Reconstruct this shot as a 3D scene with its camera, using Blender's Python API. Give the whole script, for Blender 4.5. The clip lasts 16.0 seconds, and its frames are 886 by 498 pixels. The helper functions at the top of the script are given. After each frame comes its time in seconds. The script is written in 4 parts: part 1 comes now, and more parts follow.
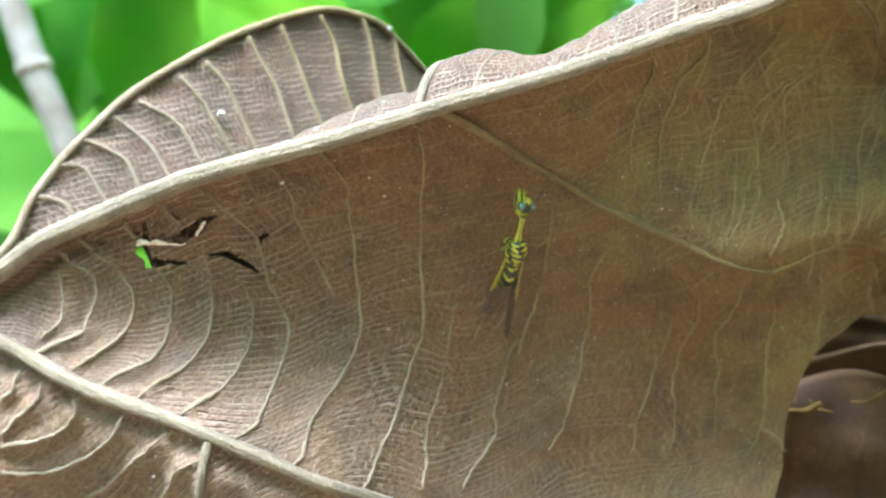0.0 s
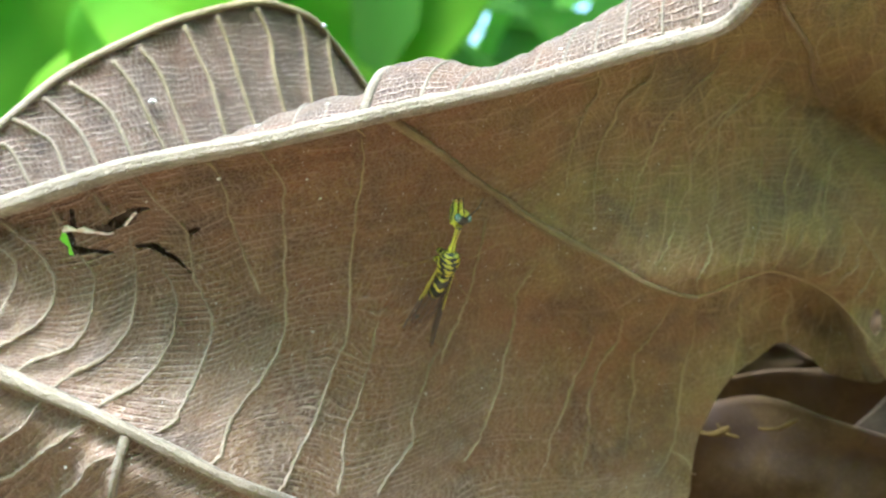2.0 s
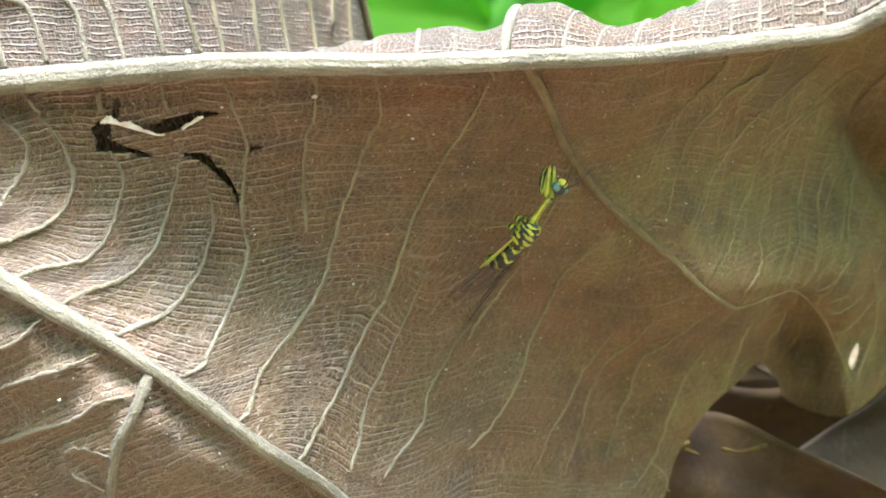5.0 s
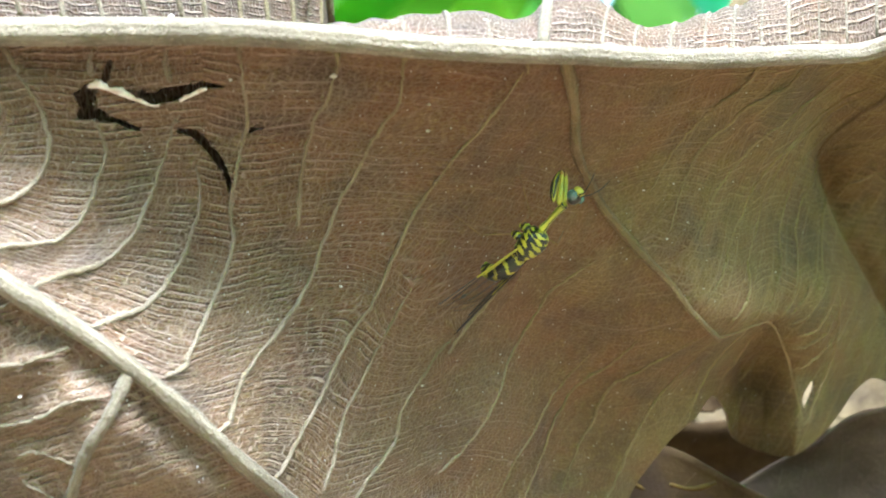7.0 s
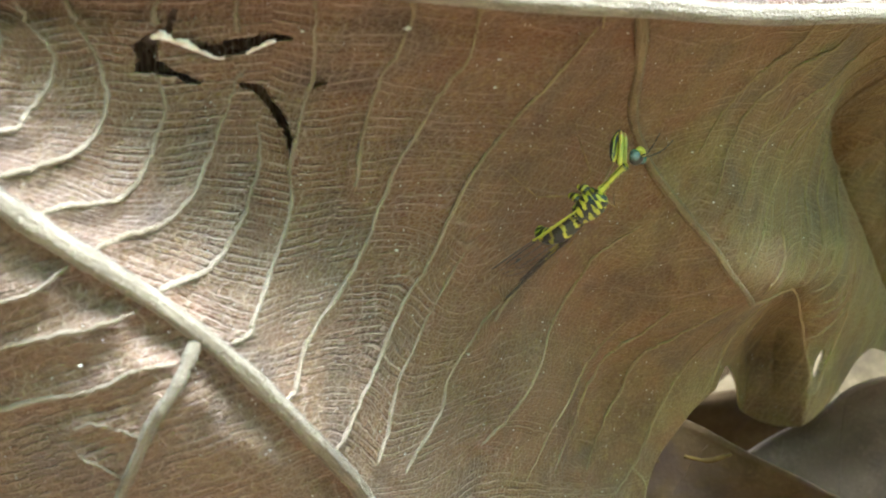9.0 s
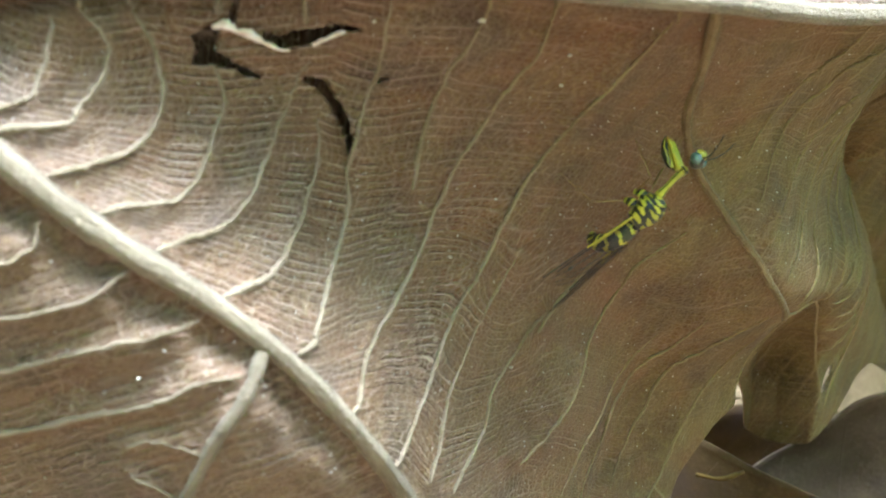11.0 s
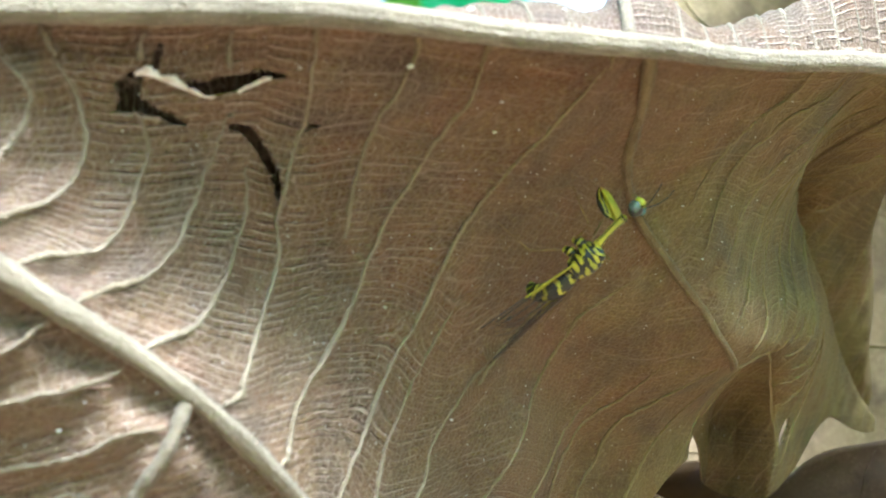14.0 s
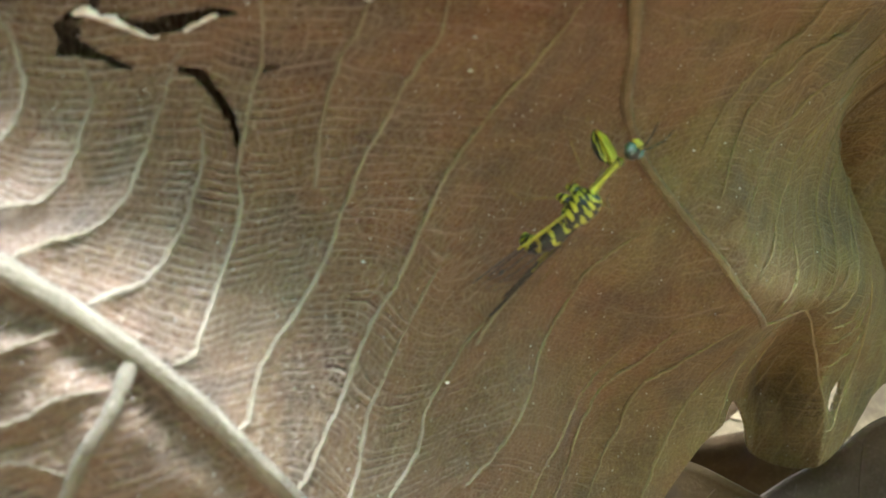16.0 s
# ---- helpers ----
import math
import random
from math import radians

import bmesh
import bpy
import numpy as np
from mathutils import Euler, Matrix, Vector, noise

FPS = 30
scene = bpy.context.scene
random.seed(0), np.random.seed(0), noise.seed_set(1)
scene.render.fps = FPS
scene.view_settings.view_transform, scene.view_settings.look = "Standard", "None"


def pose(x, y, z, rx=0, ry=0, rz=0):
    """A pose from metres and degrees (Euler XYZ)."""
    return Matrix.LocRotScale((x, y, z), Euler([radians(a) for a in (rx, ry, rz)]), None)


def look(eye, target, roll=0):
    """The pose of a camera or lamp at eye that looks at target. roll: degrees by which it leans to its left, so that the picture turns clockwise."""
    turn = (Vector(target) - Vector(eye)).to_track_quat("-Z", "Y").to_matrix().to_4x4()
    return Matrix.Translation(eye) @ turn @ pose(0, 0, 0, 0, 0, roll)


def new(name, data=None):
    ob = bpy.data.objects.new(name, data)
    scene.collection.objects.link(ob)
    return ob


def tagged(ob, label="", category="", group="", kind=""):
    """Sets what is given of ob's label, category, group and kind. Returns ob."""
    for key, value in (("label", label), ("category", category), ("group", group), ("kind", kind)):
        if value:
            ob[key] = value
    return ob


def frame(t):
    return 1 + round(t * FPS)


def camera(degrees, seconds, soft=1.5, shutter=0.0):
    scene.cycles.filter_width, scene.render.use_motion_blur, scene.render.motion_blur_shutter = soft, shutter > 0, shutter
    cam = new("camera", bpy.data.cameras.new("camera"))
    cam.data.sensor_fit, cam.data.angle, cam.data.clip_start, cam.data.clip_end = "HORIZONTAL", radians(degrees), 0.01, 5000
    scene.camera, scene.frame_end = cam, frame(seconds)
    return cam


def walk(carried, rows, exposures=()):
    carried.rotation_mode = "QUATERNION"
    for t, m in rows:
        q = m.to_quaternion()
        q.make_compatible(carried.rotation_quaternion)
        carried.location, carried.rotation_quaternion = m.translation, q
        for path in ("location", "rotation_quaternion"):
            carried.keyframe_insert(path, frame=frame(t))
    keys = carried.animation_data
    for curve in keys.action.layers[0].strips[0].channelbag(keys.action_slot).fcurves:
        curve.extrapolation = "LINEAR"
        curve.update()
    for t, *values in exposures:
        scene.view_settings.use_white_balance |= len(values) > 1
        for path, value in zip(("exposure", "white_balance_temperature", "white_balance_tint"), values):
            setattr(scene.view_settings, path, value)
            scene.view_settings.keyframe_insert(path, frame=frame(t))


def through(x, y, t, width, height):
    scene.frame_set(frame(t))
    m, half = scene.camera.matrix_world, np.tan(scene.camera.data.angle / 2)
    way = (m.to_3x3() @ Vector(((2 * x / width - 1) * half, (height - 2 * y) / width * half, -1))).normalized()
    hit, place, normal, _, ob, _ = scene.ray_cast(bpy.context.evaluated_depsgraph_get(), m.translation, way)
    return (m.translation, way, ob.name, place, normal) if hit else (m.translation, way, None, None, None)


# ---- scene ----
LENS = 24.967
PATH = [
    (0.0, pose(0.10911, -0.21252, 0.57389, 96.74, 15.862, 31.954)),
    (0.5, pose(0.1113, -0.21196, 0.57961, 95.397, 15.549, 32.029)),
    (1.0, pose(0.11017, -0.2125, 0.58003, 95.357, 14.773, 31.581)),
    (1.5, pose(0.10481, -0.21471, 0.57656, 96.134, 13.884, 29.926)),
    (2.0, pose(0.10027, -0.21618, 0.57971, 94.972, 12.699, 26.937)),
    (2.5, pose(0.08373, -0.22055, 0.5837, 93.786, 11.553, 22.013)),
    (3.0, pose(0.07245, -0.22171, 0.58534, 93.202, 10.212, 19.272)),
    (3.5, pose(0.05737, -0.22043, 0.58585, 93.076, 8.916, 16.427)),
    (3.7, pose(0.05274, -0.21978, 0.58733, 92.677, 8.257, 15.756)),
    (5.8, pose(0.01217, -0.20558, 0.59647, 89.977, 0.875, 6.061)),
    (6.0, pose(0.00917, -0.20385, 0.59664, 90.012, 0.531, 4.551)),
    (6.5, pose(0.0081, -0.20304, 0.59251, 91.344, 0.726, 1.979)),
    (7.0, pose(-0.00196, -0.1977, 0.59523, 90.637, 0.109, 2.511)),
    (7.5, pose(-0.00785, -0.19532, 0.59708, 89.954, -0.147, 2.059)),
    (8.0, pose(-0.01466, -0.19369, 0.59591, 90.0, -0.0, 0.0)),
    (8.5, pose(-0.02048, -0.19198, 0.59378, 90.281, 0.203, -1.81)),
    (9.0, pose(-0.02321, -0.1908, 0.59291, 90.308, 0.327, -2.331)),
    (9.5, pose(-0.02567, -0.18895, 0.59411, 90.775, 0.107, -1.903)),
    (9.7, pose(-0.02815, -0.18768, 0.5935, 91.14, 0.196, -2.248)),
    (11.8, pose(-0.04458, -0.17809, 0.59121, 91.03, 0.389, -9.371)),
    (12.0, pose(-0.04316, -0.17914, 0.59214, 91.313, 0.437, -9.631)),
    (12.5, pose(-0.04274, -0.17842, 0.59157, 92.598, 0.459, -9.728)),
    (13.0, pose(-0.04216, -0.17768, 0.59072, 92.818, 0.592, -9.433)),
    (13.5, pose(-0.0398, -0.17795, 0.59139, 92.51, 0.545, -8.491)),
    (14.0, pose(-0.03613, -0.1782, 0.59003, 92.913, 0.637, -7.055)),
    (14.5, pose(-0.03088, -0.17849, 0.58892, 93.228, 0.825, -5.056)),
    (15.0, pose(-0.02705, -0.17833, 0.58824, 93.406, 1.032, -3.608)),
    (15.5, pose(-0.02351, -0.1747, 0.5877, 93.454, 1.329, -3.014)),
    (16.0, pose(-0.02212, -0.16833, 0.58668, 92.839, 1.709, -2.973)),
]
MM = 0.001
BASE = 0.6          # height of the leaf's middle over the ground


# ---- camera ----
cam = camera(LENS, 16.0, soft=1.8)
cam.data.dof.use_dof = True
cam.data.dof.focus_distance = 0.201
cam.data.dof.aperture_fstop = 58
walk(cam, PATH, exposures=((0.0, 2.56, 5150, 6), (1.5, 2.56, 5150, 6), (3.0, 2.68, 5150, 6), (9.0, 2.7, 5150, 6), (12.0, 2.6, 5150, 6), (16.0, 2.6, 5150, 6)))

# ---- world and sun ----
world = bpy.data.worlds.new("sky")
scene.world = world
world.use_nodes = True
wn = world.node_tree.nodes
sky = wn.new("ShaderNodeTexSky")
sky.sky_type = "NISHITA"
sky.sun_disc = False
sky.sun_elevation = radians(64)
sky.sun_rotation = radians(155)
sky.air_density = 1.0
sky.dust_density = 4.0
sky.ozone_density = 0.6
wn["Background"].inputs["Strength"].default_value = 0.16
world.node_tree.links.new(sky.outputs[0], wn["Background"].inputs[0])
sun = new("sun", bpy.data.lights.new("sun", "SUN"))
sun.data.energy = 1.55
sun.data.angle = radians(25)
sun.data.color = (1.0, 1.0, 0.99)
sun.matrix_basis = look((0.2, -0.45, 1.0), (0, 0, 0))


# ---- materials ----
def node_mat(name):
    m = bpy.data.materials.new(name)
    m.use_nodes = True
    nt = m.node_tree
    return m, nt, nt.nodes["Principled BSDF"]


def link(nt, a, b):
    nt.links.new(a, b)


def tex_noise(nt, vec, scale, detail=4, rough=0.55, distortion=0.0):
    n = nt.nodes.new("ShaderNodeTexNoise")
    n.inputs["Scale"].default_value = scale
    n.inputs["Detail"].default_value = detail
    n.inputs["Roughness"].default_value = rough
    n.inputs["Distortion"].default_value = distortion
    if vec is not None:
        link(nt, vec, n.inputs["Vector"])
    return n.outputs["Fac"]


def ramp(nt, fac, *stops):
    n = nt.nodes.new("ShaderNodeValToRGB")
    e = n.color_ramp.elements
    while len(e) < len(stops):
        e.new(0.5)
    for k, (pos, col) in enumerate(stops):
        e[k].position = pos
        e[k].color = (*col, 1) if len(col) == 3 else col
    link(nt, fac, n.inputs["Fac"])
    return n.outputs["Color"]


def mix(nt, fac, a, b, mode="MIX"):
    n = nt.nodes.new("ShaderNodeMix")
    n.data_type, n.blend_type = "RGBA", mode
    for key, v in ((0, fac), (6, a), (7, b)):
        if isinstance(v, (int, float)):
            n.inputs[key].default_value = v
        elif isinstance(v, tuple):
            n.inputs[key].default_value = (*v, 1)
        else:
            link(nt, v, n.inputs[key])
    return n.outputs[2]


def calc(nt, op, a, b=0.0):
    n = nt.nodes.new("ShaderNodeMath")
    n.operation = op
    for k, v in ((0, a), (1, b)):
        if isinstance(v, (int, float)):
            n.inputs[k].default_value = v
        else:
            link(nt, v, n.inputs[k])
    return n.outputs[0]


def bump(nt, height, distance, strength=1.0, normal=None):
    n = nt.nodes.new("ShaderNodeBump")
    n.inputs["Strength"].default_value = strength
    n.inputs["Distance"].default_value = distance
    link(nt, height, n.inputs["Height"])
    if normal is not None:
        link(nt, normal, n.inputs["Normal"])
    return n.outputs["Normal"]


def scaled(nt, vec, x, y, z):
    n = nt.nodes.new("ShaderNodeMapping")
    n.inputs["Scale"].default_value = (x, y, z)
    link(nt, vec, n.inputs["Vector"])
    return n.outputs[0]


def grey(v):
    return (v, v, v)


def dry_leaf_material(name, brown, olive, net=True, fuzzy=False):
    """Dry leaf underside: brown blade with blotches, a net of fine raised veinlets and a pale fuzzy sheen put into the
    colour.
    """
    m, nt, b = node_mat(name)
    co = nt.nodes.new("ShaderNodeTexCoord")
    ob = co.outputs["Object"]
    big = tex_noise(nt, ob, 55, 3)
    mid = tex_noise(nt, ob, 240, 5, 0.6)
    fine = tex_noise(nt, ob, 1800, 4, 0.6)
    sep = nt.nodes.new("ShaderNodeSeparateXYZ")
    link(nt, ob, sep.inputs[0])
    # the leaf is redder towards its tip, more olive towards its stalk
    toward = calc(nt, "ADD", calc(nt, "MULTIPLY", sep.outputs["X"], 12.0), calc(nt, "MULTIPLY", big, 0.7))
    toward = calc(nt, "ADD", toward, calc(nt, "MULTIPLY", calc(nt, "SUBTRACT", 0.6, sep.outputs["Z"]), 1.5))
    stalkward = ramp(nt, toward, (0.32, grey(0)), (0.72, grey(1)))
    base = mix(nt, stalkward, brown, olive)
    tipward = calc(nt, "ADD", calc(nt, "MULTIPLY", calc(nt, "ADD", sep.outputs["X"], calc(nt, "MULTIPLY", sep.outputs["Z"], 0.5)), 14.0), -3.43)
    if net:
        # pale fuzz on the tip's half, with the whitish lit sheen put into the colour
        fuzz_sheen = calc(nt, "ADD", tipward, calc(nt, "MULTIPLY", tex_noise(nt, ob, 400, 5, 0.7), 0.5))
        base = mix(nt, ramp(nt, fuzz_sheen, (0.35, grey(0.15)), (0.95, grey(0.2 if fuzzy else 0))), base, (0.25, 0.155, 0.112))
    base = mix(nt, ramp(nt, mid, (0.38, grey(0.6)), (0.56, grey(0))), base, tuple(c * 0.6 for c in brown))
    base = mix(nt, ramp(nt, fine, (0.5, grey(0)), (0.75, grey(0.5))), base, tuple(min(1, c * 1.8) for c in olive))
    red = tex_noise(nt, ob, 130, 4, 0.6, 0.4)
    base = mix(nt, ramp(nt, red, (0.46, grey(0)), (0.62, grey(0.45))), base, (0.2, 0.08, 0.035) if net else tuple(c * 0.8 for c in brown))
    dark = tex_noise(nt, ob, 95, 4, 0.6, 0.6)
    base = mix(nt, ramp(nt, dark, (0.34, grey(0.55)), (0.5, grey(0))), base, (0.05, 0.036, 0.034))
    normal = None
    if net:
        uv = co.outputs["UV"]
        parts = nt.nodes.new("ShaderNodeSeparateXYZ")
        link(nt, uv, parts.inputs[0])

        def chance(v, k):
            return calc(nt, "FRACT", calc(nt, "MULTIPLY", calc(nt, "SINE", calc(nt, "MULTIPLY", v, k)), 43.7))

        # ladder of veinlets between the cross veins, stepped from field to field, leaning differently in each
        wave = calc(nt, "ADD", calc(nt, "MULTIPLY", tex_noise(nt, ob, 260, 1, 0.5), 0.9), calc(nt, "MULTIPLY", tex_noise(nt, ob, 1500, 2, 0.6), 0.4))
        lean = calc(nt, "MULTIPLY", calc(nt, "SUBTRACT", chance(calc(nt, "FLOOR", parts.outputs["X"]), 27.61), 0.5), calc(nt, "MULTIPLY", calc(nt, "FRACT", parts.outputs["X"]), 3.0))
        # below the large side vein the net is of irregular meshes
        meshed = calc(nt, "MULTIPLY", calc(nt, "GREATER_THAN", parts.outputs["X"], 30.0), 0.0 if fuzzy else 1.0)
        laddered = calc(nt, "SUBTRACT", 1.0, meshed)
        wave = calc(nt, "ADD", wave, calc(nt, "MULTIPLY", lean, calc(nt, "LESS_THAN", parts.outputs["X"], 30.0)))
        rung = calc(nt, "ADD", calc(nt, "ADD", calc(nt, "MULTIPLY", parts.outputs["Y"], 1.3), chance(calc(nt, "FLOOR", parts.outputs["X"]), 12.9898)), wave)
        slope = calc(nt, "FRACT", rung)
        row = calc(nt, "FLOOR", rung)
                # the relief is strong towards the tip and fainter towards the stalk
        half = ramp(nt, calc(nt, "ADD", calc(nt, "MULTIPLY", sep.outputs["X"], 30.0), 0.3), (0.45, grey(0)), (0.95, grey(0.0 if fuzzy else 1)))
        faint = ramp(nt, tipward, (0.36, grey(1)), (0.66, grey(0.95 if fuzzy else 0.36)))
        faint = calc(nt, "ADD", faint, calc(nt, "MULTIPLY", half, 0.3))
        # every rung shows near the tip, only some of them in the middle of the leaf
        pick = calc(nt, "SUBTRACT", chance(row, 39.425), calc(nt, "MULTIPLY", calc(nt, "SUBTRACT", 1.0, faint), 0.7))
        strong = ramp(nt, pick, (0.0, grey(0.12)), (0.25, grey(0.75)), (0.6, grey(1)))
        there = calc(nt, "MULTIPLY", ramp(nt, tex_noise(nt, ob, 430, 3, 0.6), (0.38, grey(0.2)), (0.56, grey(1))), faint)
        l1 = calc(nt, "MULTIPLY", calc(nt, "MULTIPLY", ramp(nt, slope, (0.0, grey(0)), (0.05, grey(1)), (0.2, grey(1)), (0.32, grey(0))), there), calc(nt, "MULTIPLY", strong, calc(nt, "SUBTRACT", 1.0, calc(nt, "MULTIPLY", meshed, 0.35))))
        # short veinlets from rung to rung, and a finer net inside them
        cell = calc(nt, "ADD", calc(nt, "ADD", calc(nt, "MULTIPLY", parts.outputs["X"], 5.2), calc(nt, "MULTIPLY", chance(row, 78.233), 2.0)), calc(nt, "MULTIPLY", tex_noise(nt, ob, 650, 2), 1.3))
        short = calc(nt, "MULTIPLY", calc(nt, "PINGPONG", cell, 0.5), 2.0)
        some = ramp(nt, tex_noise(nt, ob, 300, 4, 0.65), (0.4, grey(0.4)), (0.58, grey(1)))
        l2 = calc(nt, "MULTIPLY", ramp(nt, short, (0.0, grey(1)), (0.07, grey(1)), (0.2, grey(0))), calc(nt, "MULTIPLY", calc(nt, "MULTIPLY", faint, some), laddered))
        v2 = nt.nodes.new("ShaderNodeTexVoronoi")
        v2.voronoi_dimensions = "2D"
        v2.feature = "DISTANCE_TO_EDGE"
        v2.inputs["Scale"].default_value = 1.0
        v2.inputs["Randomness"].default_value = 0.9
        link(nt, scaled(nt, uv, 9.0, 2.6, 1), v2.inputs["Vector"])
        l3 = calc(nt, "MULTIPLY", ramp(nt, v2.outputs["Distance"], (0.0, grey(1)), (0.06, grey(1)), (0.16, grey(0))), faint)
        v3 = nt.nodes.new("ShaderNodeTexVoronoi")
        v3.voronoi_dimensions = "2D"
        v3.feature = "DISTANCE_TO_EDGE"
        v3.inputs["Scale"].default_value = 1.0
        v3.inputs["Randomness"].default_value = 0.85
        warped = nt.nodes.new("ShaderNodeCombineXYZ")
        link(nt, calc(nt, "ADD", calc(nt, "MULTIPLY", parts.outputs["X"], 2.3), calc(nt, "MULTIPLY", tex_noise(nt, ob, 420, 3), 1.6)), warped.inputs[0])
        link(nt, calc(nt, "ADD", calc(nt, "MULTIPLY", parts.outputs["Y"], 1.15), calc(nt, "MULTIPLY", tex_noise(nt, ob, 520, 3), 1.2)), warped.inputs[1])
        link(nt, warped.outputs[0], v3.inputs["Vector"])
        l5 = calc(nt, "MULTIPLY", ramp(nt, v3.outputs["Distance"], (0.0, grey(1)), (0.04, grey(1)), (0.13, grey(0))), calc(nt, "MULTIPLY", meshed, some))
        # fine parallel ribs on the stalk's half
        fine_rib = calc(nt, "MULTIPLY", calc(nt, "PINGPONG", calc(nt, "ADD", calc(nt, "MULTIPLY", parts.outputs["X"], 1.6), calc(nt, "MULTIPLY", tex_noise(nt, ob, 200, 2), 0.5)), 0.5), 2.0)
        l4 = calc(nt, "MULTIPLY", ramp(nt, fine_rib, (0.0, grey(1)), (0.07, grey(0.9)), (0.2, grey(0))), calc(nt, "MULTIPLY", half, some))
        lines = calc(nt, "MAXIMUM", calc(nt, "MAXIMUM", l1, calc(nt, "MULTIPLY", l2, 1.0 if fuzzy else 0.85)), calc(nt, "MAXIMUM", calc(nt, "MULTIPLY", l3, 0.4), calc(nt, "MAXIMUM", calc(nt, "MULTIPLY", l4, 0.6), calc(nt, "MULTIPLY", l5, 0.6))))
        # brown grain between the veinlets
        grain_fine = tex_noise(nt, ob, 3800, 3, 0.7)
        base = mix(nt, ramp(nt, grain_fine, (0.36, grey(0.5)), (0.52, grey(0))), base, tuple(c * 0.5 for c in brown))
        base = mix(nt, calc(nt, "MULTIPLY", ramp(nt, grain_fine, (0.56, grey(0)), (0.68, grey(1))), 0.4), base, (0.38, 0.285, 0.17))
        pale = mix(nt, stalkward, (0.50, 0.385, 0.29), (0.45, 0.34, 0.25) if fuzzy else (0.42, 0.31, 0.13))
        base = mix(nt, calc(nt, "MULTIPLY", lines, 0.85 if fuzzy else 0.7), base, pale)
        # the dark crease beside each rung is its shade, put into the colour
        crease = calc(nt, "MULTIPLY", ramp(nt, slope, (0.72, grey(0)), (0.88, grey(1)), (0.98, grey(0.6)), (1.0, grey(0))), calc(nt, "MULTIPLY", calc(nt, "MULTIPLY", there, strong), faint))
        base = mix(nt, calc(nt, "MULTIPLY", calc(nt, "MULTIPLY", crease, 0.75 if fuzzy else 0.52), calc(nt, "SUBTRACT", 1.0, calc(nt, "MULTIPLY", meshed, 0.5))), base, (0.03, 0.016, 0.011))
        height = calc(nt, "SUBTRACT", lines, calc(nt, "MULTIPLY", crease, 0.9))
        normal = bump(nt, height, 0.0004 if fuzzy else 0.00028, 1.0)
    normal = bump(nt, fine, 0.00016, 0.7, normal)
    link(nt, base, b.inputs["Base Color"])
    link(nt, normal, b.inputs["Normal"])
    b.inputs["Roughness"].default_value = 0.5 if net else 0.75
    # waxy and glossy towards the tip, dull towards the stalk
    link(nt, ramp(nt, tipward, (0.3, grey(0.38 if net else 0.05)), (0.75, grey(0.15 if net else 0.05))), b.inputs["Specular IOR Level"])
    b.inputs["Sheen Weight"].default_value = 0.07 if net else 0.0
    b.inputs["Sheen Roughness"].default_value = 0.45
    b.inputs["Sheen Tint"].default_value = (1.0, 0.86, 0.6, 1)
    # some light comes through the thin blade
    tr = nt.nodes.new("ShaderNodeBsdfTranslucent")
    tr.inputs["Color"].default_value = (0.42, 0.27, 0.08, 1)
    ms = nt.nodes.new("ShaderNodeMixShader")
    ms.inputs[0].default_value = 0.08
    link(nt, b.outputs[0], ms.inputs[1])
    link(nt, tr.outputs[0], ms.inputs[2])
    link(nt, ms.outputs[0], nt.nodes["Material Output"].inputs["Surface"])
    return m


def vein_material(name, light, dark, fibre=0.5, tip=None):
    m, nt, b = node_mat(name)
    co = nt.nodes.new("ShaderNodeTexCoord")
    ob = co.outputs["Object"]
    # fibres run along the vein
    streak = tex_noise(nt, scaled(nt, co.outputs["UV"], 26, 0.35, 1), 1.0, 5, 0.65)
    speck = tex_noise(nt, ob, 2600, 3, 0.6)
    blot = tex_noise(nt, ob, 160, 3)
    shade, glint = dark, light
    if tip is not None:
        # paler on the tip's half of the leaf: the light there is put into the colour
        sep = nt.nodes.new("ShaderNodeSeparateXYZ")
        link(nt, ob, sep.inputs[0])
        tipward = calc(nt, "ADD", calc(nt, "MULTIPLY", calc(nt, "ADD", sep.outputs["X"], calc(nt, "MULTIPLY", sep.outputs["Z"], 0.5)), 14.0), -3.43)
        where = ramp(nt, tipward, (0.35, grey(1)), (0.72, grey(0)))
        light, dark = mix(nt, where, light, tip), mix(nt, where, dark, tuple(v * 0.55 for v in tip))
    c = mix(nt, ramp(nt, streak, (0.35, grey(0)), (0.65, grey(1))), dark, light)
    c = mix(nt, ramp(nt, blot, (0.35, grey(0.5)), (0.6, grey(0))), c, tuple(v * 0.55 for v in shade))
    c = mix(nt, ramp(nt, speck, (0.6, grey(0)), (0.72, grey(0.7))), c, tuple(min(1, v * 1.35) for v in glint))
    link(nt, c, b.inputs["Base Color"])
    h = calc(nt, "ADD", calc(nt, "MULTIPLY", streak, fibre), calc(nt, "MULTIPLY", speck, 1.3))
    link(nt, bump(nt, h, 0.00026, 1.0), b.inputs["Normal"])
    b.inputs["Roughness"].default_value = 0.7
    b.inputs["Specular IOR Level"].default_value = 0.12
    b.inputs["Sheen Weight"].default_value = 0.08
    return m


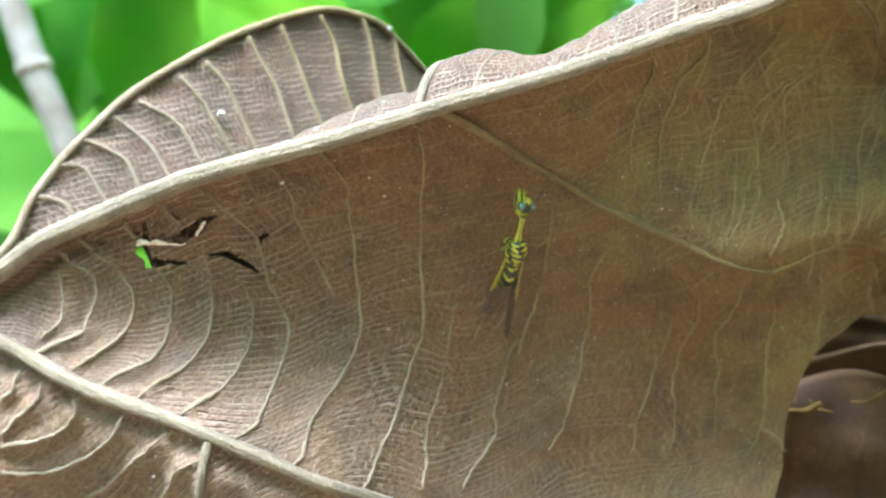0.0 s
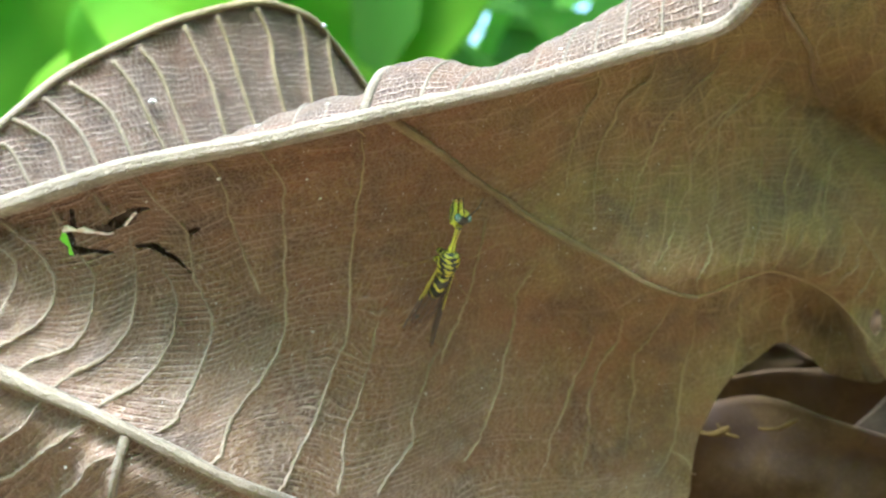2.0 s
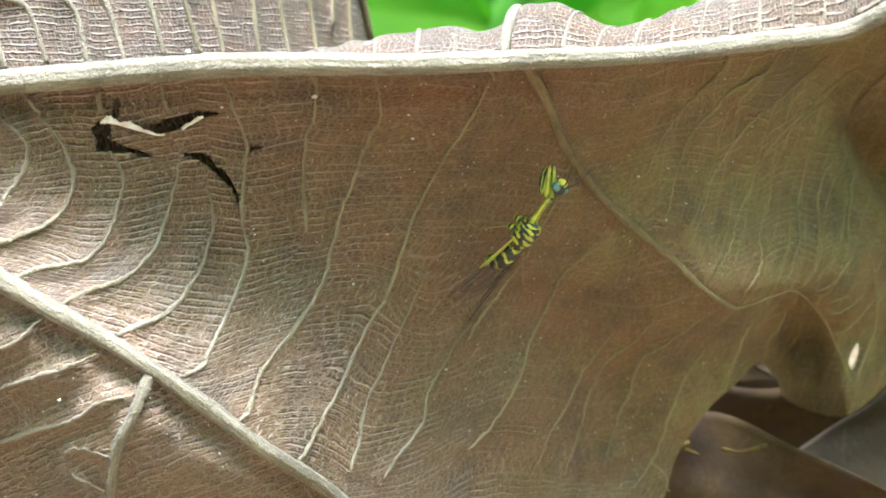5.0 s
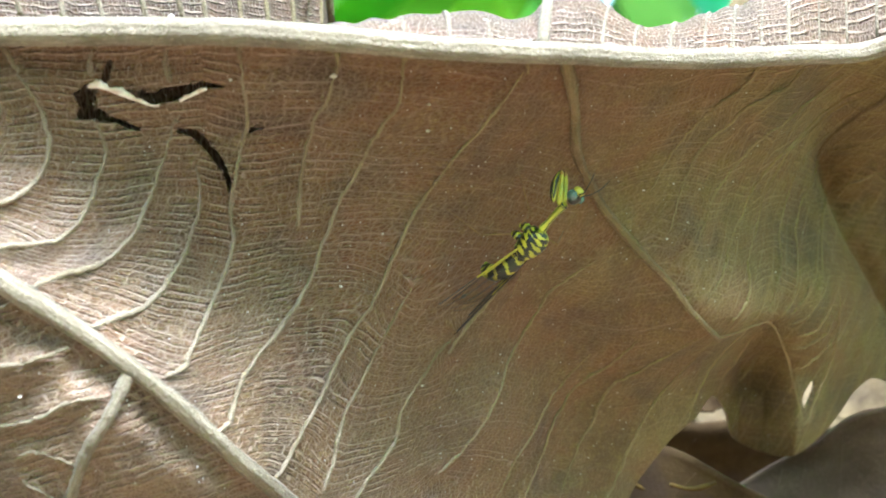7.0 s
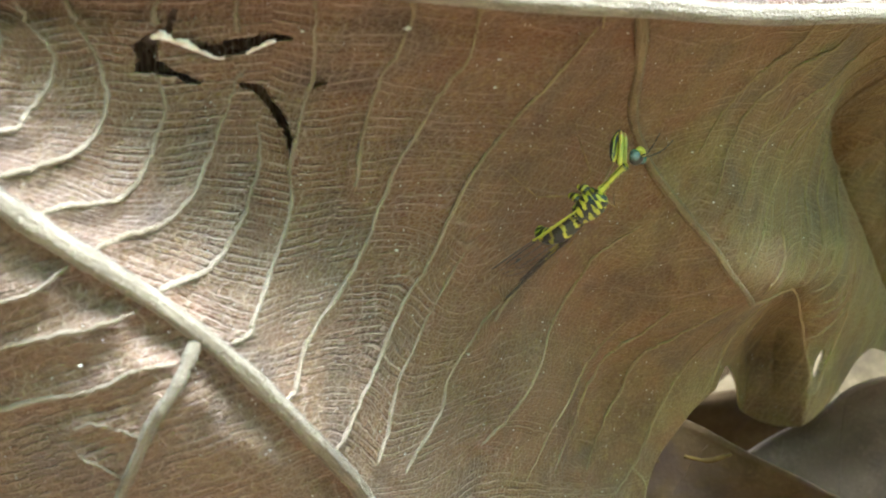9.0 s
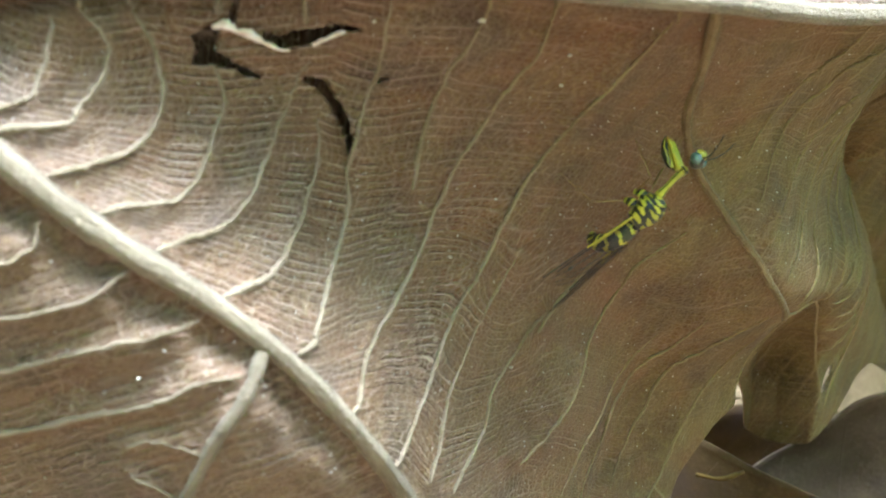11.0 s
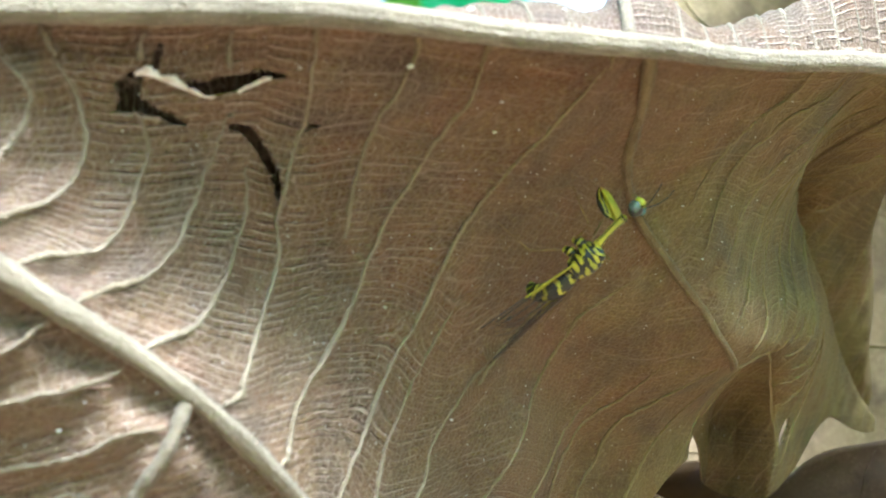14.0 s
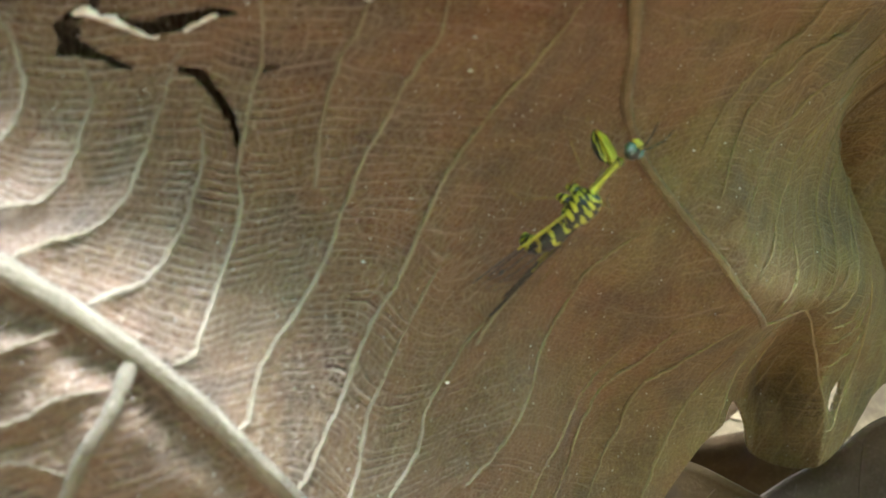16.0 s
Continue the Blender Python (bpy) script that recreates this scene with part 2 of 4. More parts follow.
def plain(name, a, c, scale, rough=0.6, rel=0.0001, spec=0.4):
    """A two-tone material with noise of the given scale and a fine relief."""
    m, nt, b = node_mat(name)
    ob = nt.nodes.new("ShaderNodeTexCoord").outputs["Object"]
    n = tex_noise(nt, ob, scale, 5, 0.6)
    link(nt, mix(nt, ramp(nt, n, (0.35, grey(0)), (0.65, grey(1))), a, c), b.inputs["Base Color"])
    link(nt, bump(nt, tex_noise(nt, ob, scale * 4, 3), rel, 0.6), b.inputs["Normal"])
    b.inputs["Roughness"].default_value = rough
    b.inputs["Specular IOR Level"].default_value = spec
    return m


def fresh_leaf_material(name, a, c, through=0.5):
    m, nt, b = node_mat(name)
    ob = nt.nodes.new("ShaderNodeTexCoord").outputs["Object"]
    n = tex_noise(nt, ob, 14, 3)
    col = mix(nt, ramp(nt, n, (0.35, grey(0)), (0.65, grey(1))), a, c)
    info = nt.nodes.new("ShaderNodeObjectInfo")
    col = mix(nt, calc(nt, "MULTIPLY", info.outputs["Random"], 0.4), col, tuple(v * 0.5 for v in a))
    link(nt, col, b.inputs["Base Color"])
    b.inputs["Roughness"].default_value = 0.7
    b.inputs["Specular IOR Level"].default_value = 0.15
    tr = nt.nodes.new("ShaderNodeBsdfTranslucent")
    link(nt, mix(nt, 0.5, col, tuple(min(1, v * 2.4) for v in c)), tr.inputs["Color"])
    ms = nt.nodes.new("ShaderNodeMixShader")
    ms.inputs[0].default_value = through
    link(nt, b.outputs[0], ms.inputs[1])
    link(nt, tr.outputs[0], ms.inputs[2])
    link(nt, ms.outputs[0], nt.nodes["Material Output"].inputs["Surface"])
    return m


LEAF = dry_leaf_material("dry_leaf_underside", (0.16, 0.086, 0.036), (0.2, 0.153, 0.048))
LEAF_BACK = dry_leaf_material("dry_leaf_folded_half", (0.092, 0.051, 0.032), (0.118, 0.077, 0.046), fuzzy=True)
# dead leaf brown, made very dark: the gap's shade is put into it
SHADED_DEAD = dry_leaf_material("dead_leaf", (0.046, 0.028, 0.012), (0.066, 0.042, 0.019), net=False)
GREY_DEAD = dry_leaf_material("greyish_dead_leaf", (0.085, 0.057, 0.037), (0.11, 0.077, 0.05), net=False)
TAN_DEAD = dry_leaf_material("tan_dead_leaf", (0.25, 0.18, 0.095), (0.29, 0.22, 0.12), net=False)
PALE_DEAD = plain("bleached_dead_leaf", (0.7, 0.66, 0.6), (0.5, 0.45, 0.38), 200, 0.7)
STRAW = plain("straw", (0.095, 0.06, 0.014), (0.05, 0.032, 0.01), 900, 0.8, 0.0001, 0.05)
DROP = plain("clear_drop", (0.7, 0.75, 0.75), (0.6, 0.66, 0.68), 300, 0.05, 0.00001, 0.9)
LEG = plain("insect_leg", (0.26, 0.16, 0.04), (0.17, 0.10, 0.035), 700, 0.45)
RIB = vein_material("midrib_fibre", (0.345, 0.285, 0.2), (0.195, 0.153, 0.098))
VEIN = vein_material("vein", (0.37, 0.285, 0.13), (0.26, 0.19, 0.08), 0.3, (0.42, 0.335, 0.235))
BROWN_VEIN = vein_material("brown_vein", (0.285, 0.205, 0.095), (0.175, 0.118, 0.05), 0.4)
TORN = plain("torn_edge", (0.9, 0.86, 0.8), (0.66, 0.5, 0.4), 900, 0.7)
DUST = plain("pale_grain", (0.85, 0.82, 0.76), (0.6, 0.55, 0.42), 2500, 0.5)
GREEN_A = fresh_leaf_material("green_leaf", (0.075, 0.19, 0.008), (0.2, 0.37, 0.012), 0.68)
# sun and half shade on the leaves behind are put into these two greens
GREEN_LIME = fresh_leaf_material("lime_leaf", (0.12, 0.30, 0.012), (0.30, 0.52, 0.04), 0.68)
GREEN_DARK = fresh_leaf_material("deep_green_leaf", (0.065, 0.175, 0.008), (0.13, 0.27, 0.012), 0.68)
GREEN_B = fresh_leaf_material("bluish_green_leaf", (0.08, 0.32, 0.18), (0.14, 0.42, 0.25), 0.75)
LIME = fresh_leaf_material("lime_foliage", (0.08, 0.22, 0.03), (0.24, 0.44, 0.08), 0.65)
UNDERGROWTH = fresh_leaf_material("undergrowth", (0.05, 0.14, 0.015), (0.11, 0.22, 0.03), 0.5)
STEM = plain("grey_stem", (0.35, 0.33, 0.30), (0.2, 0.17, 0.14), 60, 0.7, 0.001)
LITTER = plain("leaf_litter", (0.10, 0.068, 0.04), (0.27, 0.185, 0.105), 9, 0.9, 0.01)
YELLOW = plain("insect_yellow", (0.56, 0.50, 0.03), (0.36, 0.36, 0.03), 900, 0.35, 0.00003, 0.5)
OCHRE = plain("insect_ochre", (0.45, 0.26, 0.04), (0.3, 0.2, 0.06), 700, 0.4, 0.00003, 0.5)
BLACK = plain("insect_black", (0.012, 0.012, 0.008), (0.03, 0.03, 0.014), 900, 0.3, 0.00003, 0.5)
EYE = plain("insect_eye", (0.05, 0.085, 0.07), (0.17, 0.25, 0.2), 1400, 0.12, 0.00002, 0.8)


def wing_material(name, body):
    m, nt, b = node_mat(name)
    b.inputs["Base Color"].default_value = (0.075, 0.062, 0.06, 1)
    b.inputs["Roughness"].default_value = 0.25
    clear = nt.nodes.new("ShaderNodeBsdfTransparent")
    clear.inputs["Color"].default_value = (0.93, 0.9, 0.86, 1)
    ms = nt.nodes.new("ShaderNodeMixShader")
    ms.inputs[0].default_value = body
    link(nt, clear.outputs[0], ms.inputs[1])
    link(nt, b.outputs[0], ms.inputs[2])
    link(nt, ms.outputs[0], nt.nodes["Material Output"].inputs["Surface"])
    return m


WING = wing_material("insect_wing", 0.13)
WING_DARK = wing_material("smoky_insect_wing", 0.42)
WING_EDGE = plain("insect_wing_edge", (0.07, 0.055, 0.045), (0.04, 0.032, 0.03), 800, 0.4)


# ---- helpers for building ----
def mesh_object(name, verts, faces, mat, parent=None, label="", smooth=True, uv=None):
    me = bpy.data.meshes.new(name)
    me.from_pydata([tuple(v) for v in verts], [], [tuple(f) for f in faces])
    me.materials.append(mat)
    if smooth:
        me.polygons.foreach_set("use_smooth", [True] * len(me.polygons))
    if uv is not None:
        layer = me.uv_layers.new(name="net")
        idx = np.empty(len(me.loops), dtype=np.int32)
        me.loops.foreach_get("vertex_index", idx)
        layer.data.foreach_set("uv", np.asarray(uv, dtype=np.float32)[idx].ravel())
    me.update()
    ob = new(name, me)
    ob.parent = parent
    if label:
        tagged(ob, label)
    return ob


def sheet_faces(nu, nv):
    i = (np.arange(nu - 1)[:, None] * nv + np.arange(nv - 1)[None, :]).ravel()
    return np.stack([i, i + nv, i + nv + 1, i + 1], 1)


def spline_weights(u, n):
    """Cubic B-spline weights of n control values at u in 0..1."""
    s = np.clip(u, 0, 1) * (n - 3)
    i = np.minimum(s.astype(int), n - 4)
    t = s - i
    w = np.stack([(1 - t) ** 3, 3 * t**3 - 6 * t**2 + 4, -3 * t**3 + 3 * t**2 + 3 * t + 1, t**3], 1) / 6
    full = np.zeros((len(u), n))
    for k in range(4):
        full[np.arange(len(u)), i + k] += w[:, k]
    return full


def smooth_line(points, n):
    """n points on a smooth line through the given ones (Catmull-Rom)."""
    p = np.array(points, float)
    p = np.vstack([2 * p[0] - p[1], p, 2 * p[-1] - p[-2]])
    m = len(p) - 3
    s = np.linspace(0, m, n)
    i = np.minimum(s.astype(int), m - 1)
    t = (s - i)[:, None]
    a, b, c, d = p[i], p[i + 1], p[i + 2], p[i + 3]
    return 0.5 * (2 * b + (c - a) * t + (2 * a - 5 * b + 4 * c - d) * t**2 + (3 * b - a - 3 * c + d) * t**3)


def along(table, x):
    line = smooth_line(np.array(table, float), 800)
    return np.interp(x, line[:, 0], line[:, 1])


def tube(name, line, radius, mat, parent, sides=8, label="", rough=0.0, seed=0, grooves=0.0):
    """A round tapered rod along a line of points; radius is one value or one per point; rough makes it knotty."""
    line = np.asarray(line, float)
    r = np.array(np.broadcast_to(np.asarray(radius, float), (len(line),)))
    if rough:
        rng = np.random.default_rng(seed)
        k = np.convolve(rng.normal(0, 1, len(line) + 4), np.ones(5) / 5, "valid")
        r = r * (1 + rough * k)
    d = np.gradient(line, axis=0)
    d /= np.linalg.norm(d, axis=1, keepdims=True) + 1e-12
    side = np.cross(d, (0.13, 1, 0.07))
    side /= np.linalg.norm(side, axis=1, keepdims=True) + 1e-12
    up = np.cross(side, d)
    a = np.linspace(0, 2 * math.pi, sides, endpoint=False)
    twist = np.linspace(0, 1.5, len(line))[:, None]
    shape = 1 + grooves * (np.cos(7 * a[None] + twist) + 0.6 * np.cos(11 * a[None] - 2 * twist + 1))
    ring = line[:, None] + (r[:, None] * shape)[:, :, None] * (np.cos(a)[None, :, None] * side[:, None] + np.sin(a)[None, :, None] * up[:, None])
    n = len(line)
    faces = [(i * sides + k, i * sides + (k + 1) % sides, (i + 1) * sides + (k + 1) % sides, (i + 1) * sides + k) for i in range(n - 1) for k in range(sides)]
    faces += [tuple(range(sides))[::-1], tuple(range((n - 1) * sides, n * sides))]
    run = np.concatenate([[0], np.cumsum(np.linalg.norm(np.diff(line, axis=0), axis=1))]) / MM
    uv = np.stack([np.broadcast_to(np.arange(sides) / sides, (n, sides)), np.broadcast_to(run[:, None], (n, sides))], -1).reshape(-1, 2)
    return mesh_object(name, ring.reshape(-1, 3), faces, mat, parent, label, uv=uv)


# ---- the dry leaf: a wavy blade, its depth over a net of x and height, in millimetres ----
NET = (
    (-3.8, -15.5, -25.9, -33.6, -36.2, -35.4, -31.2, -25.9),
    (-1.1, -9.0, -17.2, -25.5, -33.6, -30.8, -29.4, -29.6),
    (0.4, -2.7, -9.5, -14.7, -31.8, -23.1, -28.6, -34.5),
    (-1.0, -2.2, -12.2, -36.0, -26.3, -19.1, -34.3, -40.2),
    (-3.1, -9.1, -12.7, -24.6, -7.1, -19.6, -40.1, -46.0),
    (3.1, 2.4, 6.6, 5.6, -5.9, -13.4, -34.8, -51.3),
    (19.1, 21.9, 25.3, 27.0, 7.6, -6.6, -36.3, -56.1),
    (40.6, 40.0, 35.7, 28.4, 3.3, 10.7, -25.3, -56.3),
    (62.6, 60.5, 57.3, 36.9, 27.5, 34.1, -16.7, -50.8),
    (83.6, 77.7, 70.8, 63.3, 60.8, 66.3, 12.7, -36.3),
    (103.4, 95.7, 88.1, 82.8, 78.5, 66.9, 30.4, -11.5),
    (122.6, 115.3, 108.6, 101.4, 89.6, 70.0, 45.6, 17.4),
)
# single waves and dents of the blade: x, height, depth; broad ones and narrow ones
BROAD_WAVES = (
    (-5.6, -19.1, -6.36),
    (32.7, 10.6, 9.42),
    (18.3, -15.8, 9.43),
    (39.9, 16.3, -6.02),
    (18.1, -12.2, -9.40),
    (32.3, -8.0, -4.20),
    (26.1, 11.7, -6.05),
    (23.9, -13.7, 2.50),
    (3.8, 6.5, 3.86),
    (25.5, 3.2, 5.40),
    (1.3, 11.4, -2.56),
    (-29.8, -23.5, -0.83),
    (24.0, 5.6, -3.94),
    (-0.8, -28.6, 3.30),
    (37.9, 6.3, -0.85),
    (32.4, -20.2, 3.96),
    (-6.8, -25.1, -2.82),
    (-37.4, -14.1, -0.83),
    (-26.9, 8.3, -0.05),
    (31.3, -23.3, -3.02),
    (-14.5, -18.8, 2.09),
    (2.2, -18.4, 2.11),
    (20.8, -4.1, 0.74),
    (24.0, 16.3, 2.64),
    (-47.1, -20.4, 2.22),
    (-46.4, -24.3, -2.48),
)
NARROW_WAVES = (
    (23.9, -13.7, 2.32),
    (22.0, -10.6, -1.93),
    (-26.9, 8.3, 1.51),
    (-26.8, 12.0, -1.12),
    (-29.8, -23.5, -1.41),
    (32.7, 10.6, 1.50),
    (39.9, 16.3, -1.61),
    (37.0, 4.9, 0.95),
    (32.9, -8.0, -0.18),
    (37.9, 6.3, -1.09),
    (0.0, 14.5, 0.61),
    (14.0, 0.3, -1.13),
    (-7.4, 7.3, -1.25),
    (18.1, -12.2, -0.55),
    (26.5, -16.5, 3.2),
)
# lines of the cross veins over x and height
CROSS_VEINS = []
CROSS_VEINS.append(((-52.8, 11.9), (-53.1, 8.8), (-54.2, 6.3), (-56.9, 4.6)))
CROSS_VEINS.append(((-50.8, 12.8), (-48.4, 10), (-48.6, 7.5), (-50.3, 5.1), (-51.8, 3.7), (-57.9, 3.1)))
CROSS_VEINS.append(((-46.7, 12.6), (-45.1, 9.9), (-44.5, 6.6), (-45.4, 3.7), (-47.2, 1.8), (-50.3, 0.5), (-53.4, -0.5)))
CROSS_VEINS.append(((-40.4, 8.7), (-39.8, 6), (-40.7, 2.6), (-42.1, -0.4), (-44.2, -2.2), (-47.3, -2.7), (-49.7, -3.4)))
CROSS_VEINS.append(((-33.6, 8.4), (-34.6, 5.8), (-35.9, 2.5), (-37.4, -1.2), (-39.6, -3.6), (-42, -5), (-45.4, -6.2)))
CROSS_VEINS.append(((-32.1, 5), (-32, 2), (-33.1, -0.6), (-34, -3.8), (-35.2, -6.7), (-37.1, -8.4), (-40, -9.6)))
CROSS_VEINS.append(((-26.9, 13.7), (-26.9, 10.9), (-27.5, 8), (-28.5, 4.8), (-29.3, 0.9), (-29.5, -3), (-31, -8), (-32.1, -11.8), (-32.7, -13.2), (-34, -14)))
CROSS_VEINS.append(((-19.2, 12.4), (-20.2, 10.1), (-21.7, 7.6), (-22.9, 3.9), (-23.7, -0.5)))
CROSS_VEINS.append(((-13.2, 12.4), (-13.6, 10.5), (-15.5, 8.2), (-17.1, 5.9), (-19.6, 2), (-21.4, -2), (-23.2, -6), (-25.7, -10.5), (-27.9, -13.9), (-28.6, -17.7), (-29.7, -19.1)))
CROSS_VEINS.append(((-2.5, 13), (-6.6, 8.4), (-11.7, 2.7), (-14.8, -3), (-17.3, -8.1), (-19.9, -12.2), (-22.3, -17.6), (-24.2, -21.7), (-25.9, -24.4)))
CROSS_VEINS.append(((-13.5, -6.4), (-16.5, -11.4), (-19.3, -17.7), (-20.4, -21.5), (-21.8, -25.9)))
CROSS_VEINS.append(((-9.5, -11.1), (-12.4, -14.6), (-14.9, -18.3), (-15.7, -21.7), (-17.3, -23.8), (-19.2, -27.2)))
CROSS_VEINS.append(((4.7, -3.7), (0.7, -6.2), (-1.8, -9.3), (-4, -13.2), (-5.9, -18.3), (-8.6, -22.6), (-11.6, -25.5)))
CROSS_VEINS.append(((3, 4.9), (-2.5, -3.6), (-6.3, -8), (-10.3, -13.1)))
CROSS_VEINS.append(((-59.9, 1.6), (-61.3, -0.5), (-62.8, -1.1)))
CROSS_VEINS.append(((-57.4, -0.9), (-58.4, -2.7), (-61.5, -4), (-64.2, -5.4)))
CROSS_VEINS.append(((-53.6, -3.7), (-54.3, -5.6), (-57.3, -7), (-61.4, -7.2), (-64.9, -6.7)))
CROSS_VEINS.append(((-46.9, -7.4), (-50.6, -9.7), (-57.5, -10.8), (-61.6, -10.9), (-66.7, -9.7)))
CROSS_VEINS.append(((-41.8, -11.3), (-45.8, -12.9), (-50.4, -13.9), (-56.5, -15.2), (-63, -16)))
CROSS_VEINS.append(((-38.3, -15.5), (-41.6, -16.1), (-45.1, -17.6), (-49.9, -18.6), (-57.2, -20.2), (-64, -21)))
CROSS_VEINS.append(((-41.2, -21.6), (-44.7, -20.7), (-47.3, -21.0)))
CROSS_VEINS.append(((-43.2, -25.4), (-45.5, -24.2), (-47, -23.3)))
CROSS_VEINS.append(((17.3, 10.1), (14.8, 5.4), (12.5, 1), (10.5, -0.9)))
CROSS_VEINS.append(((18.1, 7.1), (16.2, 2.1), (14.4, -2), (12.4, -4.4)))
CROSS_VEINS.append(((18.2, 4), (16.9, -0.7), (14.6, -6.3)))
CROSS_VEINS.append(((19.5, 0.2), (18.3, -5.2), (16.4, -8.2)))
CROSS_VEINS.append(((21.8, -6.3), (21, -8.9), (18.7, -11.3)))
CROSS_VEINS.append(((23.1, 2), (22.1, -2.4), (21.1, -5.6)))
CROSS_VEINS.append(((28.4, 5.1), (25.9, 1.2), (25.2, -5.6), (23.1, -10.3)))
CROSS_VEINS.append(((28.5, -4.5), (28, -7.2), (26.4, -10.3)))
CROSS_VEINS.append(((31.4, -6.4), (29.6, -9.4), (27.4, -11.1)))
CROSS_VEINS.append(((21.1, 15.2), (20, 13.5), (18.6, 11.9)))
CROSS_VEINS.append(((24.7, 15.5), (23.3, 13.3), (20.7, 11.2)))
CROSS_VEINS.append(((27.9, 16.1), (26.8, 14.4)))
CROSS_VEINS.append(((32.3, 16.8), (30, 14.9), (27.8, 13.4)))
CROSS_VEINS.append(((19.3, -14.4), (17.3, -19.6), (15.4, -22.8)))
CROSS_VEINS.append(((7.8, -15.4), (6.2, -18.2), (3.1, -25.4), (1.6, -29.8)))
CROSS_VEINS.append(((14.8, -15.1), (12.4, -18.6), (9.4, -25.3), (6.8, -30.7), (4.7, -32.6)))
CROSS_VEINS.append(((7.1, -30.8), (8.3, -34.6)))
CROSS_VEINS.append(((7.2, -18.3), (4.1, -22.3), (1.4, -29.3)))
VEIN_INDEX = (0, 1, 2, 3, 4, 5, 6, 7, 8, 9, 10, 11, 14, 12, None, None, None, None, None, None, None, None, 15, 16, 16.6, 17.6, 19, 18.6, 20, 21, 22, 15.6, 16.6, 17.6, 19, 20, 16, 18, None, 16.6)

# veins of the stalk's half, over x and height
STALK_VEINS = []
STALK_VEINS.append(((4.5, -13.7), (1.9, -16.2), (0.5, -18.1), (-0.8, -20.7), (-2.4, -23.2), (-4.3, -26.4), (-6.4, -30.2)))
STALK_VEINS.append(((9.4, -12.4), (6.7, -14.9), (3, -17.2), (1.2, -20.5), (-0.2, -23.9), (-1.7, -27.3), (-3, -30.6)))
STALK_VEINS.append(((15.8, -12.1), (10.5, -15.6), (6.7, -17.9), (4.8, -21.4), (3.3, -24.8), (1.2, -30.3)))
STALK_VEINS.append(((16.2, -14.5), (11.5, -19.7), (9.8, -23.1), (8.1, -27.3), (6.5, -30.3), (4.5, -33.2)))
STALK_VEINS.append(((6.5, -30.3), (7.9, -31.9), (8.5, -34.1)))
STALK_VEINS.append(((22.2, -11.5), (20.2, -13.5), (18.5, -15.9), (17.2, -18.7), (15.9, -22.2)))
STALK_VEINS.append(((23.9, -12.7), (22.8, -15.4), (20.7, -18)))
STALK_VEINS.append(((25.8, -14.6), (24.8, -17.4), (23.4, -18.8)))
STALK_VEINS.append(((26.3, -4.1), (25.4, -6.9), (24.5, -8.8), (22.6, -10.7)))
STALK_VEINS.append(((28.3, -4.5), (27.5, -8), (26.1, -9.9), (24.3, -10.7)))
STALK_VEINS.append(((29.9, -6.2), (28.5, -8.9), (26.3, -10.8)))
STALK_VEINS.append(((31.7, -6.5), (31, -8.9), (29.7, -10.2), (27.2, -11)))
STALK_VEINS.append(((33.6, -9.1), (31.7, -11.7), (28.4, -12.7)))
STALK_VEINS.append(((34.3, -9.9), (33.4, -12), (31.4, -13.5), (28.9, -14)))
STALK_VEINS.append(((35.1, -12.4), (34.2, -13.7), (31.9, -16), (29.2, -16.8)))
STALK_VEINS.append(((34.1, -5.4), (35, -10.1), (35.2, -14.8), (33.9, -19.2), (32.1, -22.9), (30.7, -23.9)))
STALK_VEINS.append(((21.7, -3.4), (21.7, -6.9), (20.9, -8.8), (19.1, -11)))
STALK_VEINS.append(((18.9, -2.9), (18.4, -4.9), (16.5, -8)))
STALK_VEINS.append(((31.1, 16), (28.1, 13.8), (24.6, 10.9), (21.6, 8.8), (18.8, 5.9), (17, 2.9), (15.8, -1), (14.1, -4.8)))
STALK_VEINS.append(((25.6, 15.5), (23.9, 13.3), (20.8, 11.9), (18.1, 9.8), (15.5, 7.7), (13.7, 4), (12, -1.1)))
STALK_VEINS.append(((37.2, 15.2), (32.6, 13.4), (28.9, 10.4), (26, 7.2), (23.8, 3.4), (22.7, 0), (21.8, -3.4)))
STALK_VEINS.append(((36.6, 15.8), (31.1, 13.4), (27.6, 10.3), (24.6, 7.3), (21.8, 3.6), (20.3, 0.3), (18.9, -2.9)))
STALK_VEINS.append(((34.8, 12.7), (30.3, 9.2), (28, 5.8), (26.4, 1), (26.3, -4.1)))
STALK_VEINS.append(((33, 9.2), (30.5, 4.2), (28.9, -0.1), (28.3, -4.5)))
STALK_VEINS.append(((34.3, 4.5), (32.6, 0.1), (31.7, -6.5)))
STALK_VEINS.append(((20.5, 15.3), (18.9, 13.3), (15.7, 10.7), (12.9, 8), (10.2, 3.3)))
STALK_VEINS.append(((42.3, 16.6), (38.2, 13.8), (35.5, 12.6)))
STALK_VEINS.append(((46.3, 13.9), (41.2, 11.3), (34.7, 9.5)))
STALK_VEINS.append(((44.2, 9.2), (40.6, 6.9), (36.3, 5.2)))
DRAWN_VEINS = CROSS_VEINS[:22] + STALK_VEINS
X_SPAN, Z_SPAN = (-70.0, 56.0), (-46.0, 22.0)


